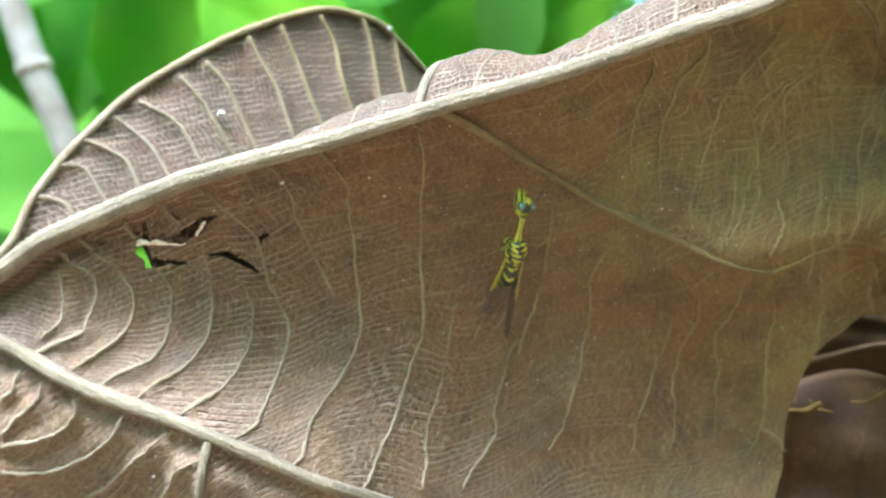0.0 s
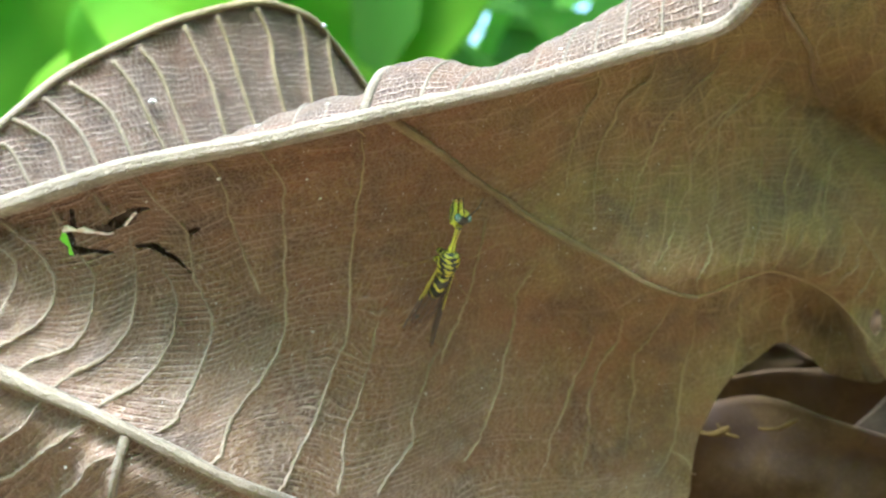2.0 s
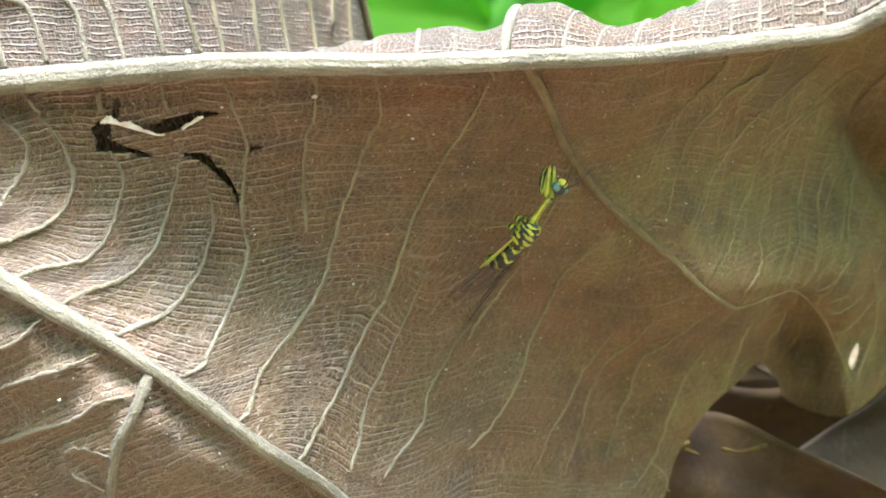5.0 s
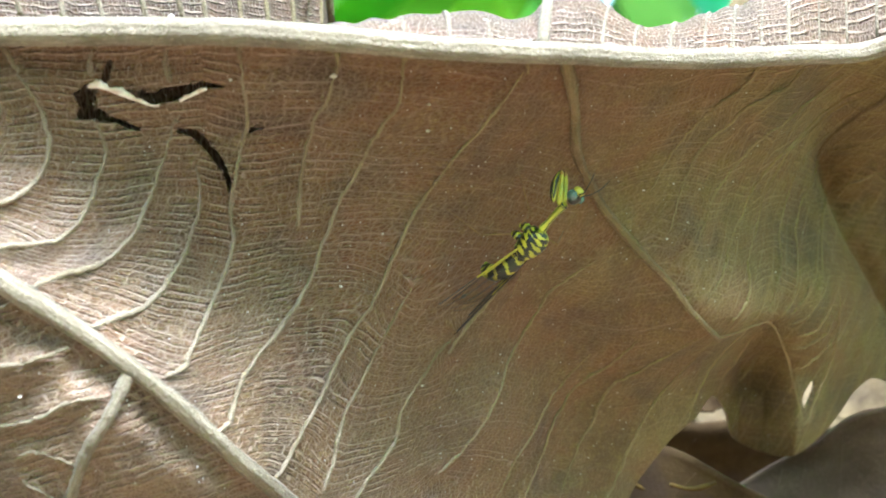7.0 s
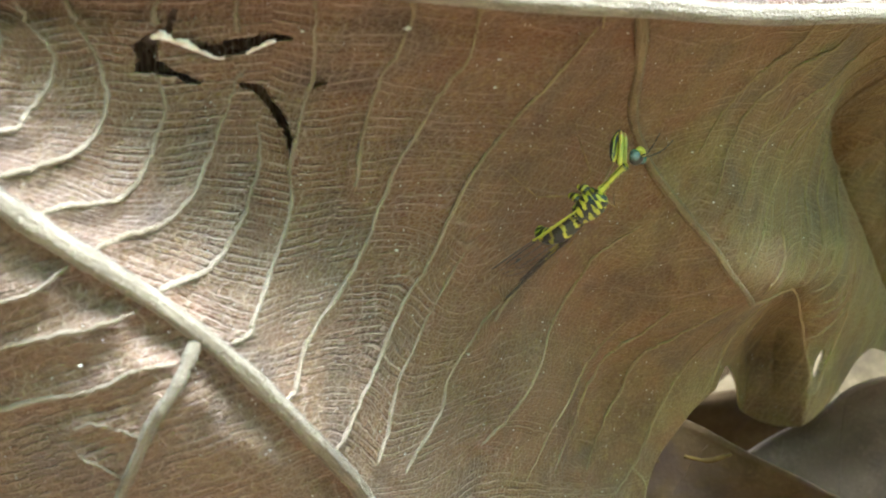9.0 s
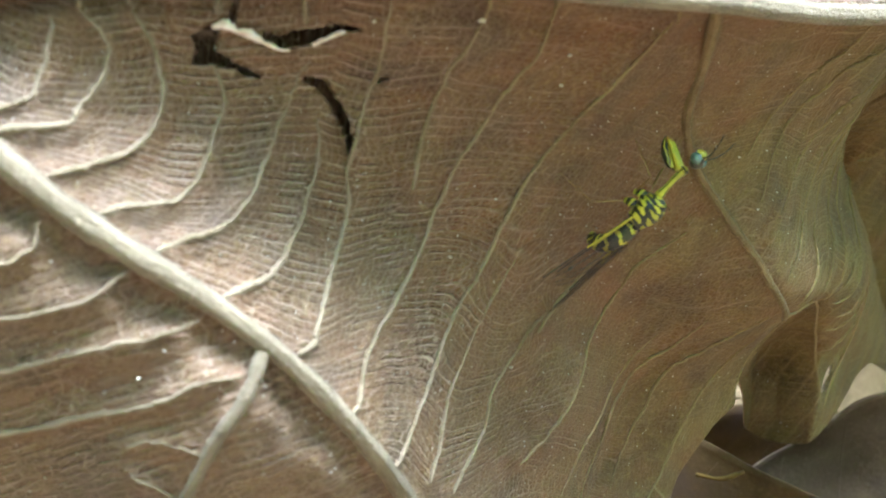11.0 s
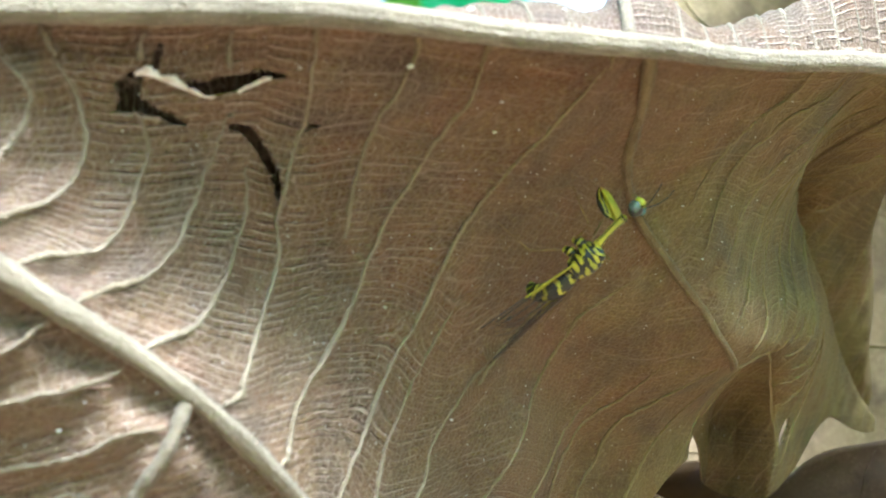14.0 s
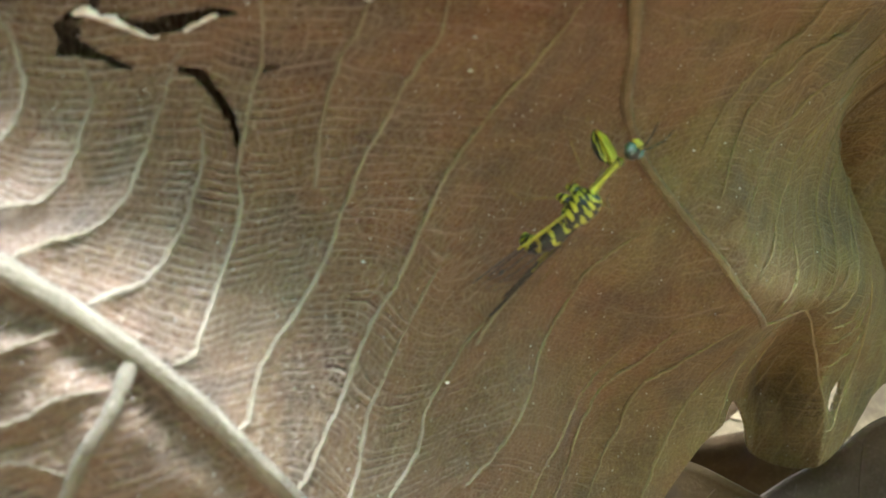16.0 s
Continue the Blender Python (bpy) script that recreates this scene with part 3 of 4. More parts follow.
def blade_depth(x, z):
    """Depth of the blade, in millimetres, at x and height z: the broad net, and the single waves and dents on it."""
    x, z = np.atleast_1d(x).astype(float), np.atleast_1d(z).astype(float)
    net = np.array(NET)
    wx = spline_weights((x - X_SPAN[0]) / (X_SPAN[1] - X_SPAN[0]), net.shape[0])
    wz = spline_weights((z - Z_SPAN[0]) / (Z_SPAN[1] - Z_SPAN[0]), net.shape[1])
    y = np.einsum("nj,nj->n", wx @ net, wz)
    for waves, width in ((np.array(BROAD_WAVES), 4.5), (np.array(NARROW_WAVES), 2.6)):
        d2 = (x[:, None] - waves[None, :, 0]) ** 2 + (z[:, None] - waves[None, :, 1]) ** 2
        y = y + np.exp(-d2 / (2 * width**2)) @ waves[:, 2]
    # the sharp fold behind the olive ridge, and the hollow under the arched fold
    side = x - np.interp(z, (-20, -15.5, -10.8, -5.7, -0.3, 6, 9.8, 12), (56, 50, 45.3, 41.3, 37, 33.8, 32.5, 33.5))
    step = 1 / (1 + np.exp(np.clip(-side / 0.45, -40, 40))) * (np.exp(-np.maximum(side, 0) / 5) + 0.5 * np.exp(-np.maximum(side, 0) / 20)) * np.interp(z, (-20, -12, -3, 4, 9, 12.5), (6, 9, 10, 9, 6, 0))
    under = np.interp(x, *np.array(ARCH).T) - z
    hollow = 1 / (1 + np.exp(np.clip(-under / 0.4, -40, 40))) * np.minimum(5 + 0.85 * np.maximum(under, 0), 12) * np.interp(x, (17, 20, 24, 27, 30.5), (0, 0.6, 1, 0.75, 0))
    # the blade rolls back at its far side
    roll = 0.16 * np.maximum(x - np.interp(z, (-20, -15.4, -9.5, -2.4, 5, 9.3, 14), (56, 54, 51, 49.5, 46.6, 45.3, 60)), 0) ** 2
    # one lip of the crack stands out over the other
    past = x - np.interp(z, (1.2, 3.0, 4.8, 6.4, 7.0, 7.8), (-29.1, -29.3, -29.9, -30.9, -31.6, -32.8))
    lip = 1.25 / (1 + np.exp(np.clip(-past / 0.1, -40, 40))) * np.exp(-np.maximum(past, 0) / 1.5) * np.interp(z, (0.8, 2.6, 6.6, 8.4), (0, 1, 1, 0))
    return y + 1.1 * np.maximum(x - 54, 0) + step + hollow + np.minimum(roll, 12) - lip


ARCH = ((17, -12.4), (18.2, -12.1), (20.5, -11.6), (23, -10.9), (25.4, -10.8), (28.1, -14.1), (29.5, -17.4), (31.2, -23.0))
MIDRIB = ((-80, 11.5), (-66, 13.2), (-60, 14), (-52, 15.7), (-40, 15.7), (-22, 15.3), (-8, 14.6), (2, 14.6), (13, 15.1), (24, 16.4), (33, 17.9), (39, 20.2), (44.5, 23.0), (50, 26.2), (56, 29), (74, 36))
LOWER_EDGE = ((-84, -46), (-40, -46), (-12, -46), (-4, -46), (0, -45.5), (3, -43.5), (5.5, -40), (7.8, -35), (9.6, -30), (12.3, -26.3), (14.5, -23.8), (17.5, -21.6), (20, -19.8), (22.0, -22.2), (23.1, -25.4), (26, -27.3), (29.1, -28), (32, -27.2), (35, -25.2), (37.5, -22.6), (39.5, -20.2), (42, -18.8), (45, -19.4), (49, -20.8), (53, -21.4), (58, -20.5), (62, -18), (74, -10))
V1 = ((-84, 20), (-70, 12.5), (-61.9, 6.1), (-54, -0.9), (-48.4, -5), (-43.6, -8), (-39, -11.1), (-34.5, -14.8), (-30, -19.4), (-25.3, -25.2), (-22.8, -29), (-18, -38), (-15, -46))
V2 = ((1.0, 14.6), (1.6, 13), (2.2, 10.3), (2.5, 7), (4.1, 3.6), (5.7, 1.2), (9.2, -2.8), (12.3, -5.9), (14.8, -9), (18.2, -12.1), (20.5, -11.6), (23, -10.9), (25.4, -10.8), (28.1, -14.1), (29.5, -17.4), (31.2, -23.0))
V3 = ((40, 19.5), (39.4, 18.7), (38.1, 14.9), (34.3, 11.9), (32.7, 9.0))
V4 = ((-36.6, -13.2), (-38.2, -17.1), (-40.4, -20.4), (-42.1, -23.9), (-43.7, -27.0), (-47, -34))
# torn places in the blade
TEAR = ((-39.4, 11.6), (-37.4, 11.2), (-36, 11.2), (-34.4, 11.3), (-32.5, 11.5), (-30.8, 11.9), (-28.7, 11.4), (-30.6, 11.2), (-31.4, 10.8), (-33.0, 10.2), (-35.6, 10.0), (-37, 10.7), (-38.6, 11.1))
HOLE = ((-42.4, 10.8), (-41.6, 11.2), (-40.7, 11.7), (-39.9, 11.4), (-40.2, 10.2), (-39.5, 9.4), (-38.7, 8.9), (-37.6, 8.5), (-36.5, 7.8), (-37.8, 7.9), (-38.9, 8.5), (-40.8, 8.5), (-42.1, 8.9), (-41.9, 9.8))
CRACK = ((-33.4, 8.0), (-31.7, 7.9), (-30.5, 6.6), (-29.6, 5.0), (-29.05, 3.3), (-29.1, 1.2), (-29.6, 2.8), (-30.2, 4.5), (-31.3, 6.3), (-32.5, 7.4), (-33.4, 7.6))
SLIT = ((-39.5, 11.6), (-38.9, 13.6), (-38.45, 13.6), (-38.9, 11.6))
PIN_HOLE = ((31.4, -21.6), (31.2, -20.6), (31.7, -19.2), (32.5, -18.2), (32.8, -18.6), (32.5, -20.1), (31.9, -21.4))
FAR_SIDE = ((49.5, 10.2), (50.6, 5), (53.3, -2.4), (54.8, -9.5), (57.6, -15.4), (59, -30), (90, -30), (90, 16), (70, 15), (58, 13.5))
NICK = ((-27.6, 8.1), (-26.3, 8.3), (-26.2, 8.0), (-27.6, 7.75))


def ragged(poly, seed):
    """A tear's outline: rounded, then frayed a little."""
    q = smooth_line(poly + poly[:1], 12 * len(poly))[:-1]
    q = q + np.random.default_rng(seed).normal(0, 0.022, q.shape)
    return tuple(map(tuple, q))


TEAR, HOLE, CRACK, SLIT, NICK, PIN_HOLE, FAR_SIDE = (ragged(p, k) for k, p in enumerate((TEAR, HOLE, CRACK, SLIT, NICK, PIN_HOLE, FAR_SIDE)))
TORN_PLACES = (TEAR, HOLE, CRACK, SLIT, NICK, PIN_HOLE, FAR_SIDE)


def inside(px, pz, poly):
    """Which points lie inside the polygon."""
    out = np.zeros(len(px), bool)
    q = np.array(poly)
    for (x0, z0), (x1, z1) in zip(q, np.roll(q, -1, 0)):
        cross = (z0 > pz) != (z1 > pz)
        if z0 != z1:
            out ^= cross & (px < (x1 - x0) * (pz - z0) / (z1 - z0) + x0)
    return out


def snapped(X, Z, poly, reach=0.2):
    """Moves the points next to a tear onto its edge."""
    q = np.array(poly + poly[:1], float)
    edge = np.vstack([np.linspace(a, b, 3) for a, b in zip(q[:-1], q[1:])])
    near = np.where((X > q[:, 0].min() - 1) & (X < q[:, 0].max() + 1) & (Z > q[:, 1].min() - 1) & (Z < q[:, 1].max() + 1))[0]
    d = np.hypot(X[near, None] - edge[None, :, 0], Z[near, None] - edge[None, :, 1])
    k = d.argmin(1)
    ok = d[np.arange(len(near)), k] < reach
    X, Z = X.copy(), Z.copy()
    X[near[ok]], Z[near[ok]] = edge[k[ok], 0], edge[k[ok], 1]
    return X, Z


def on_blade(xz, lift=0.0):
    xz = np.atleast_2d(np.array(xz, float))
    return np.stack([xz[:, 0], blade_depth(xz[:, 0], xz[:, 1]) - lift, xz[:, 1]], 1) * MM + (0, 0, BASE)


def vein_points():
    lines = [smooth_line(v, 30) for v in DRAWN_VEINS]
    return np.vstack(lines), np.vstack([smooth_line(v, 70) for v in (V1, V2, V4)])


def net_field(x, z):
    """Coordinates for the fine veinlets: across the cross veins, and along them in millimetres."""
    px, pz, q, p = [], [], [], []
    for k, (index, line) in enumerate(zip(VEIN_INDEX, CROSS_VEINS)):
        if index is None:
            continue
        s = smooth_line(line, 7)
        length = np.concatenate([[0], np.cumsum(np.hypot(*np.diff(s, axis=0).T))])
        start = float(along(MIDRIB, s[0, 0]) - s[0, 1])
        px += list(s[:, 0]); pz += list(s[:, 1]); q += [index] * 7; p += list(length + start)
    P = np.stack([px, pz], 1)
    K = np.hypot(P[:, None, 0] - P[None, :, 0], P[:, None, 1] - P[None, :, 1])
    A = np.block([[K + 0.3 * np.eye(len(P)), np.ones((len(P), 1)), P], [np.ones((1, len(P))), np.zeros((1, 3))], [P.T, np.zeros((2, 3))]])
    w = np.linalg.solve(A, np.vstack([np.stack([q, p], 1), np.zeros((3, 2))]))
    uv = np.empty((len(x), 2))
    for i in range(0, len(x), 20000):
        a, b = x[i : i + 20000], z[i : i + 20000]
        k = np.hypot(a[:, None] - P[None, :, 0], b[:, None] - P[None, :, 1])
        uv[i : i + 20000] = np.hstack([k, np.ones((len(a), 1)), a[:, None], b[:, None]]) @ w
    below = z < along(V1, x)
    low = below & (x < -14)
    uv[low, 0] = (x[low] * 0.95 + z[low] * 0.3) / 3.0 + 60
    uv[low, 1] = 0.3 * x[low] - 0.95 * z[low]
    return uv


leaf = new("dry_leaf")
tagged(leaf, "large brown dry leaf, torn and wavy, its veined underside showing", "leaf")


def build_blade():
    nx, nz = 660, 260
    xs = np.linspace(-80, 72, nx)
    top, low = along(MIDRIB, xs), along(LOWER_EDGE, xs)
    v = np.linspace(0, 1, nz)
    X = np.repeat(xs[:, None], nz, 1).ravel()
    Z = (low[:, None] + (top - low)[:, None] * v).ravel()
    fine, coarse = vein_points()
    # the blade is quilted: it sinks back between the veins
    d = np.empty(len(X))
    for i in range(0, len(X), 4000):
        a, b = X[i : i + 4000], Z[i : i + 4000]
        d[i : i + 4000] = np.minimum(np.hypot(a[:, None] - fine[None, :, 0], b[:, None] - fine[None, :, 1]).min(1),
                                     np.hypot(a[:, None] - coarse[None, :, 0], b[:, None] - coarse[None, :, 1]).min(1) * 0.7)
    sink = np.interp(X, (-5, 8, 20), (0.95, 0.55, 0.3)) * (1 - np.exp(-((d / 1.3) ** 2)))
    # it folds in below the midrib and the large side vein, shaped for their shadow
    for line, deep, far, wide in ((MIDRIB, 1.1, 1.9, 1.1), (V1, 0.95, 2.3, 1.3)):
        down = (along(line, X) - Z) * (1.0 if line is MIDRIB else 0.78)
        sink = sink + deep * np.exp(-(((down - far) / wide) ** 2)) * (1.0 if line is MIDRIB else np.interp(X, (-22, -16), (1, 0)))
    rng = np.random.default_rng(3)
    ripple = sum(0.05 * np.sin(a * X + b * Z + c) for a, b, c in rng.uniform((-2.2, -2.2, 0), (2.2, 2.2, 6.3), (8, 3)))
    # the torn lips curl towards the front
    lip = 0.9 * np.exp(-((X + 36) / 3.5) ** 2 - ((Z - 9.6) / 0.9) ** 2)
    for poly in TORN_PLACES:
        X, Z = snapped(X, Z, poly)
    pts = on_blade(np.stack([X, Z], 1))
    pts[:, 1] += (sink + ripple - lip) * MM
    f = sheet_faces(nx, nz)
    cx, cz = X[f].mean(1), Z[f].mean(1)
    cut = np.zeros(len(f), bool)
    for poly in TORN_PLACES:
        cut |= inside(cx, cz, poly)
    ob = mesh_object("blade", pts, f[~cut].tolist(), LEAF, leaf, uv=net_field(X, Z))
    thick = ob.modifiers.new("thickness", "SOLIDIFY")
    thick.thickness, thick.offset = 0.25 * MM, -1.0
    return ob


DRAWN_VEINS += [((-33.2, 14.4), (-33.4, 12.9), (-33.3, 11.8)), ((-33.3, 10.0), (-33.5, 8.5)), ((-39.8, 14.4), (-40.2, 12.4)), ((-50.7, 12.6), (-51.6, 14.6)), ((-46.6, 12.5), (-47.4, 14.8)), ((-19.2, 12.4), (-18.8, 14.4)), ((-13.2, 12.4), (-12.9, 14.3)), ((-2.4, 13.0), (-1.8, 14.2)), ((-26.9, 13.6), (-26.8, 14.6))]
build_blade()

# midrib and side veins
mx = np.linspace(-80, 72, 290)
tube("midrib", on_blade(np.stack([mx, along(MIDRIB, mx)], 1), 0.7), np.interp(mx, (-80, -40, 10, 56), (1.35, 1.25, 0.95, 1.1)) * MM, RIB, leaf, 48, "pale fibrous midrib", 0.05, 1, 0.025)
for k, (line, r0, r1) in enumerate(((V1, 1.1, 0.75), (V2[:10], 0.62, 0.36), (V2[9:], 0.2, 0.16), (V3, 0.4, 0.25), (V4, 0.55, 0.5))):
    s = smooth_line(line, 110)
    tube("side_vein", on_blade(s, (0.6 if k == 0 else 0.25 if k == 4 else 0.05) * r0), np.linspace(r0, r1, 110) * MM, RIB if k in (0, 4) else (VEIN if k == 2 else BROWN_VEIN), leaf, 24, "", 0.2, 10 + k, 0.05)
for k, line in enumerate(DRAWN_VEINS):
    n = 20 + 9 * len(line)
    s = smooth_line(line, n)
    wob = np.cumsum(np.random.default_rng(50 + k).normal(0, 0.05, (n, 2)), 0)
    taper = np.interp(np.linspace(0, 1, n), (0, 0.12, 0.5, 0.93, 1), (0.3, 0.72, 0.85, 1.15, 0.8))
    far = line in STALK_VEINS
    if far:
        taper = np.interp(np.linspace(0, 1, n), (0, 0.15, 0.6, 1), (0.35, 0.9, 0.9, 0.3))
    tube("cross_vein", on_blade(s + wob - np.linspace(0, 1, n)[:, None] * wob[-1], 0.07 if far else 0.0), (0.19 if far or len(line) == 3 and line[0][1] < -20 else float(np.interp(line[len(line) // 2][0], (-45, -25, -5), (0.28, 0.24, 0.19)))) * taper * MM, VEIN, leaf, 7, "", 0.3, 90 + k)


# the torn lip: a thin curled strip along the tear
def build_lip(line, width, seed):
    s = smooth_line(line, 60)
    rng = np.random.default_rng(seed)
    w = width * np.interp(np.linspace(0, 1, 60), (0, 0.1, 0.3, 0.48, 0.62, 0.8, 1), (0.35, 0.9, 1.15, 0.8, 0.42, 0.6, 0.2)) * (1 + 0.7 * np.convolve(rng.normal(0, 1, 64), np.ones(5) / 5, "valid"))
    base = on_blade(s, 0.15)
    rows = []
    for t in (0.0, 0.3, 0.65, 1.0):
        out = base.copy()
        out[:, 1] -= (w * (0.75 * t - 0.2 * t * t)) * MM
        out[:, 2] += (w * 0.5 * t * t + 0.1 * t * w) * MM
        rows.append(out)
    P = np.stack(rows, 1).reshape(-1, 3)
    ob = mesh_object("torn_lip", P, sheet_faces(60, 4).tolist(), TORN, leaf, "pale torn edge curling outwards")
    m = ob.modifiers.new("thickness", "SOLIDIFY")
    m.thickness = 0.1 * MM


build_lip(((-40.6, 11.3), (-39.4, 11.2), (-38.3, 10.8), (-36.6, 10.2), (-35.2, 9.75), (-33.4, 9.85), (-31.8, 10.5), (-30.2, 11.1)), 1.15, 5)

# ---- the leaf's other half, folded back behind the midrib ----
CREST = ((-80, 12.5), (-60, 15.4), (-40, 17), (-22, 17.1), (-15, 18.0), (-8.5, 18.9), (-3.5, 18.4), (-1.8, 18.7), (-0.6, 20.2), (2.5, 21.1), (5.5, 20.2), (9, 18.5), (12, 19.3), (16, 20.8), (22, 23.2), (30, 29), (42, 35), (54, 38), (74, 44))


def fold(x, w):
    """The strip that rises behind the midrib to a crest and falls away."""
    x, w = np.asarray(x, float), np.asarray(w, float)
    z0 = along(MIDRIB, x)
    y0 = blade_depth(x, z0)
    rise = along(CREST, x) - z0
    up = np.where(w < 0.6, np.sin(np.clip(w / 0.6, 0, 1) * math.pi / 2) ** 0.8, 1.0)
    drop = np.where(w > 0.6, ((w - 0.6) / 0.4) ** 2, 0) * np.interp(x, (-46, -45.2, -22, -14, 10, 20), (1, 26, 26, 6, 6, 2))
    z = z0 + rise * up - drop
    y = y0 + 0.3 + 12.5 * w
    y = np.where(z < z0 - 0.5, np.maximum(y, blade_depth(x, np.minimum(z, z0)) + 5), y)
    return np.stack([x, y, z], -1) * MM + (0, 0, BASE)


def build_fold():
    nx, nw = 330, 34
    X = np.repeat(np.linspace(-78, 71, nx)[:, None], nw, 1).ravel()
    W = np.tile(np.linspace(0, 1, nw), nx)
    pts = fold(X, W)
    pts[:, 2] += 0.16 * MM * np.sin(X * 1.5 + 2 * np.sin(X * 0.37)) * np.clip(W * 3, 0, 1)
    uv = np.stack([X / 3.4 + 70, W * (15 + np.maximum(along(CREST, X) - along(MIDRIB, X) - 5, 0))], 1)
    ob = mesh_object("folded_blade", pts, sheet_faces(nx, nw).tolist(), LEAF_BACK, leaf, uv=uv)
    m = ob.modifiers.new("thickness", "SOLIDIFY")
    m.thickness, m.offset = 0.25 * MM, 0.0
    w = np.linspace(0.02, 0.8, 26)
    tube("side_vein", fold(np.interp(w, (0, 0.8), (-0.9, 0.2)), w) + (0, -0.0002, 0.0002), np.linspace(0.62, 0.4, 26) * MM, RIB, leaf, 10, "", 0.1, 7)
    for k, x0 in enumerate((-46, -41, -36, -31.5, -27, -22.5, -18, -13, -9, -5.5, 4.5, 7.5, 11, 14.5, 17.5, 20.5, 23.5, 27, 30.5, 34, 38)):
        lean = -1.6 if x0 < 0 else 2.6
        tube("cross_vein", fold(x0 + lean * w**1.3, w), 0.24 * MM, RIB, leaf, 7, "", 0.2, 200 + k)


build_fold()

CURTAIN = ((-72, -38), (-52, -22), (-43.8, -14), (-36, -7.6), (-31, 0), (-27.5, 7), (-25.8, 14), (-25, 22), (-25, 34))
RIM = ((0.0, 8), (0.04, 13), (0.08, 17.3), (0.108, 23), (0.16, 28.2), (0.26, 32.7), (0.37, 35.5), (0.48, 37.5), (0.63, 38.6), (0.79, 37.2), (0.87, 34.4), (0.93, 30.5), (0.97, 26), (1.0, 20))
FOOT = ((0, 5), (0.05, 11), (0.1, 14.6), (0.3, 15.5), (0.5, 14.5), (1.0, 12))


def lobe(s, z):
    line = smooth_line(CURTAIN, 300)
    k = np.linspace(0, 1, 300)
    s, z = np.asarray(s, float), np.asarray(z, float)
    bulge = 0.5 * np.sin(s * 40) * 0.25 + 1.2 * ((z - 26) / 12) ** 2
    return np.stack([np.interp(s, k, line[:, 0]) + 0.6 * bulge, np.interp(s, k, line[:, 1]) + 0.3 * bulge, z], -1) * MM + (0, 0, BASE)


LOBE_VEINS = (((0.259, 30.9), (0.298, 28.0), (0.316, 25.0), (0.33, 19)), ((0.214, 29.7), (0.243, 27.0), (0.264, 23.9), (0.278, 18)), ((0.162, 27.6), (0.19, 25.7), (0.216, 23.4), (0.224, 18)),
              ((0.327, 32.7), (0.346, 30.0), (0.36, 27.1), (0.385, 19)), ((0.372, 33.8), (0.401, 30.3), (0.415, 25.5), (0.43, 18)), ((0.458, 36), (0.481, 31.2), (0.495, 27.6), (0.50, 18)),
              ((0.527, 36.8), (0.549, 32.4), (0.563, 26.9), (0.58, 18)), ((0.629, 37.5), (0.657, 33.3), (0.655, 28.6), (0.668, 18)), ((0.765, 37.0), (0.777, 33.0), (0.764, 24)),
              ((0.864, 34.8), (0.859, 30.5), (0.86, 22)), ((0.132, 25.2), (0.153, 23.9), (0.166, 18.5)), ((0.108, 22.0), (0.124, 20.4), (0.128, 18)))


def build_lobe():
    ns, nz = 200, 70
    s = np.repeat(np.linspace(0.0, 1, ns)[:, None], nz, 1).ravel()
    v = np.tile(np.linspace(0, 1, nz), ns)
    top, foot = along(RIM, s), along(FOOT, s)
    z = foot + (top - foot) * v
    arc = s * 92
    uv = np.stack([arc / 4.4 + 110 + (z - 20) * 0.05, z], 1)
    # quilted between its veins
    lines = np.vstack([smooth_line(v, 26) for v in LOBE_VEINS])
    d = np.hypot((s[:, None] - lines[None, :, 0]) * 92, z[:, None] - lines[None, :, 1]).min(1)
    pts = lobe(s, z)
    pts[:, :2] += np.array((-0.5, 0.5)) * MM * (1 - np.exp(-((d / 1.3) ** 2)))[:, None]
    ob = mesh_object("folded_lobe", pts, sheet_faces(ns, nz).tolist(), LEAF_BACK, leaf, uv=uv)
    m = ob.modifiers.new("thickness", "SOLIDIFY")
    m.thickness, m.offset = 0.3 * MM, 0.0
    r = np.linspace(0.03, 0.98, 140)
    tube("leaf_margin", lobe(r, along(RIM, r) - 0.25), np.linspace(0.6, 0.42, 140) * MM, VEIN, leaf, 8, "thick rolled leaf margin", 0.15, 33)
    for k, line in enumerate(LOBE_VEINS):
        q = smooth_line(line, 26)
        p = lobe(q[:, 0], q[:, 1])
        p[:, :2] += np.array((0.06, -0.06)) * MM
        tube("cross_vein", p, np.linspace(0.34, 0.3, 26) * MM, VEIN, leaf, 7, "", 0.15, 300 + k)


build_lobe()

# pale grains and specks lying on the leaf
def grain(xyz, size, seed, name="grain"):
    rng = np.random.default_rng(seed)
    bm = bmesh.new()
    bmesh.ops.create_icosphere(bm, subdivisions=1, radius=size * MM)
    for v in bm.verts:
        v.co *= float(rng.uniform(0.6, 1.25))
        v.co.z *= 0.7
    me = bpy.data.meshes.new(name)
    bm.to_mesh(me)
    bm.free()
    me.materials.append(DUST)
    ob = new(name, me)
    ob.parent = leaf
    ob.location = xyz
    return ob


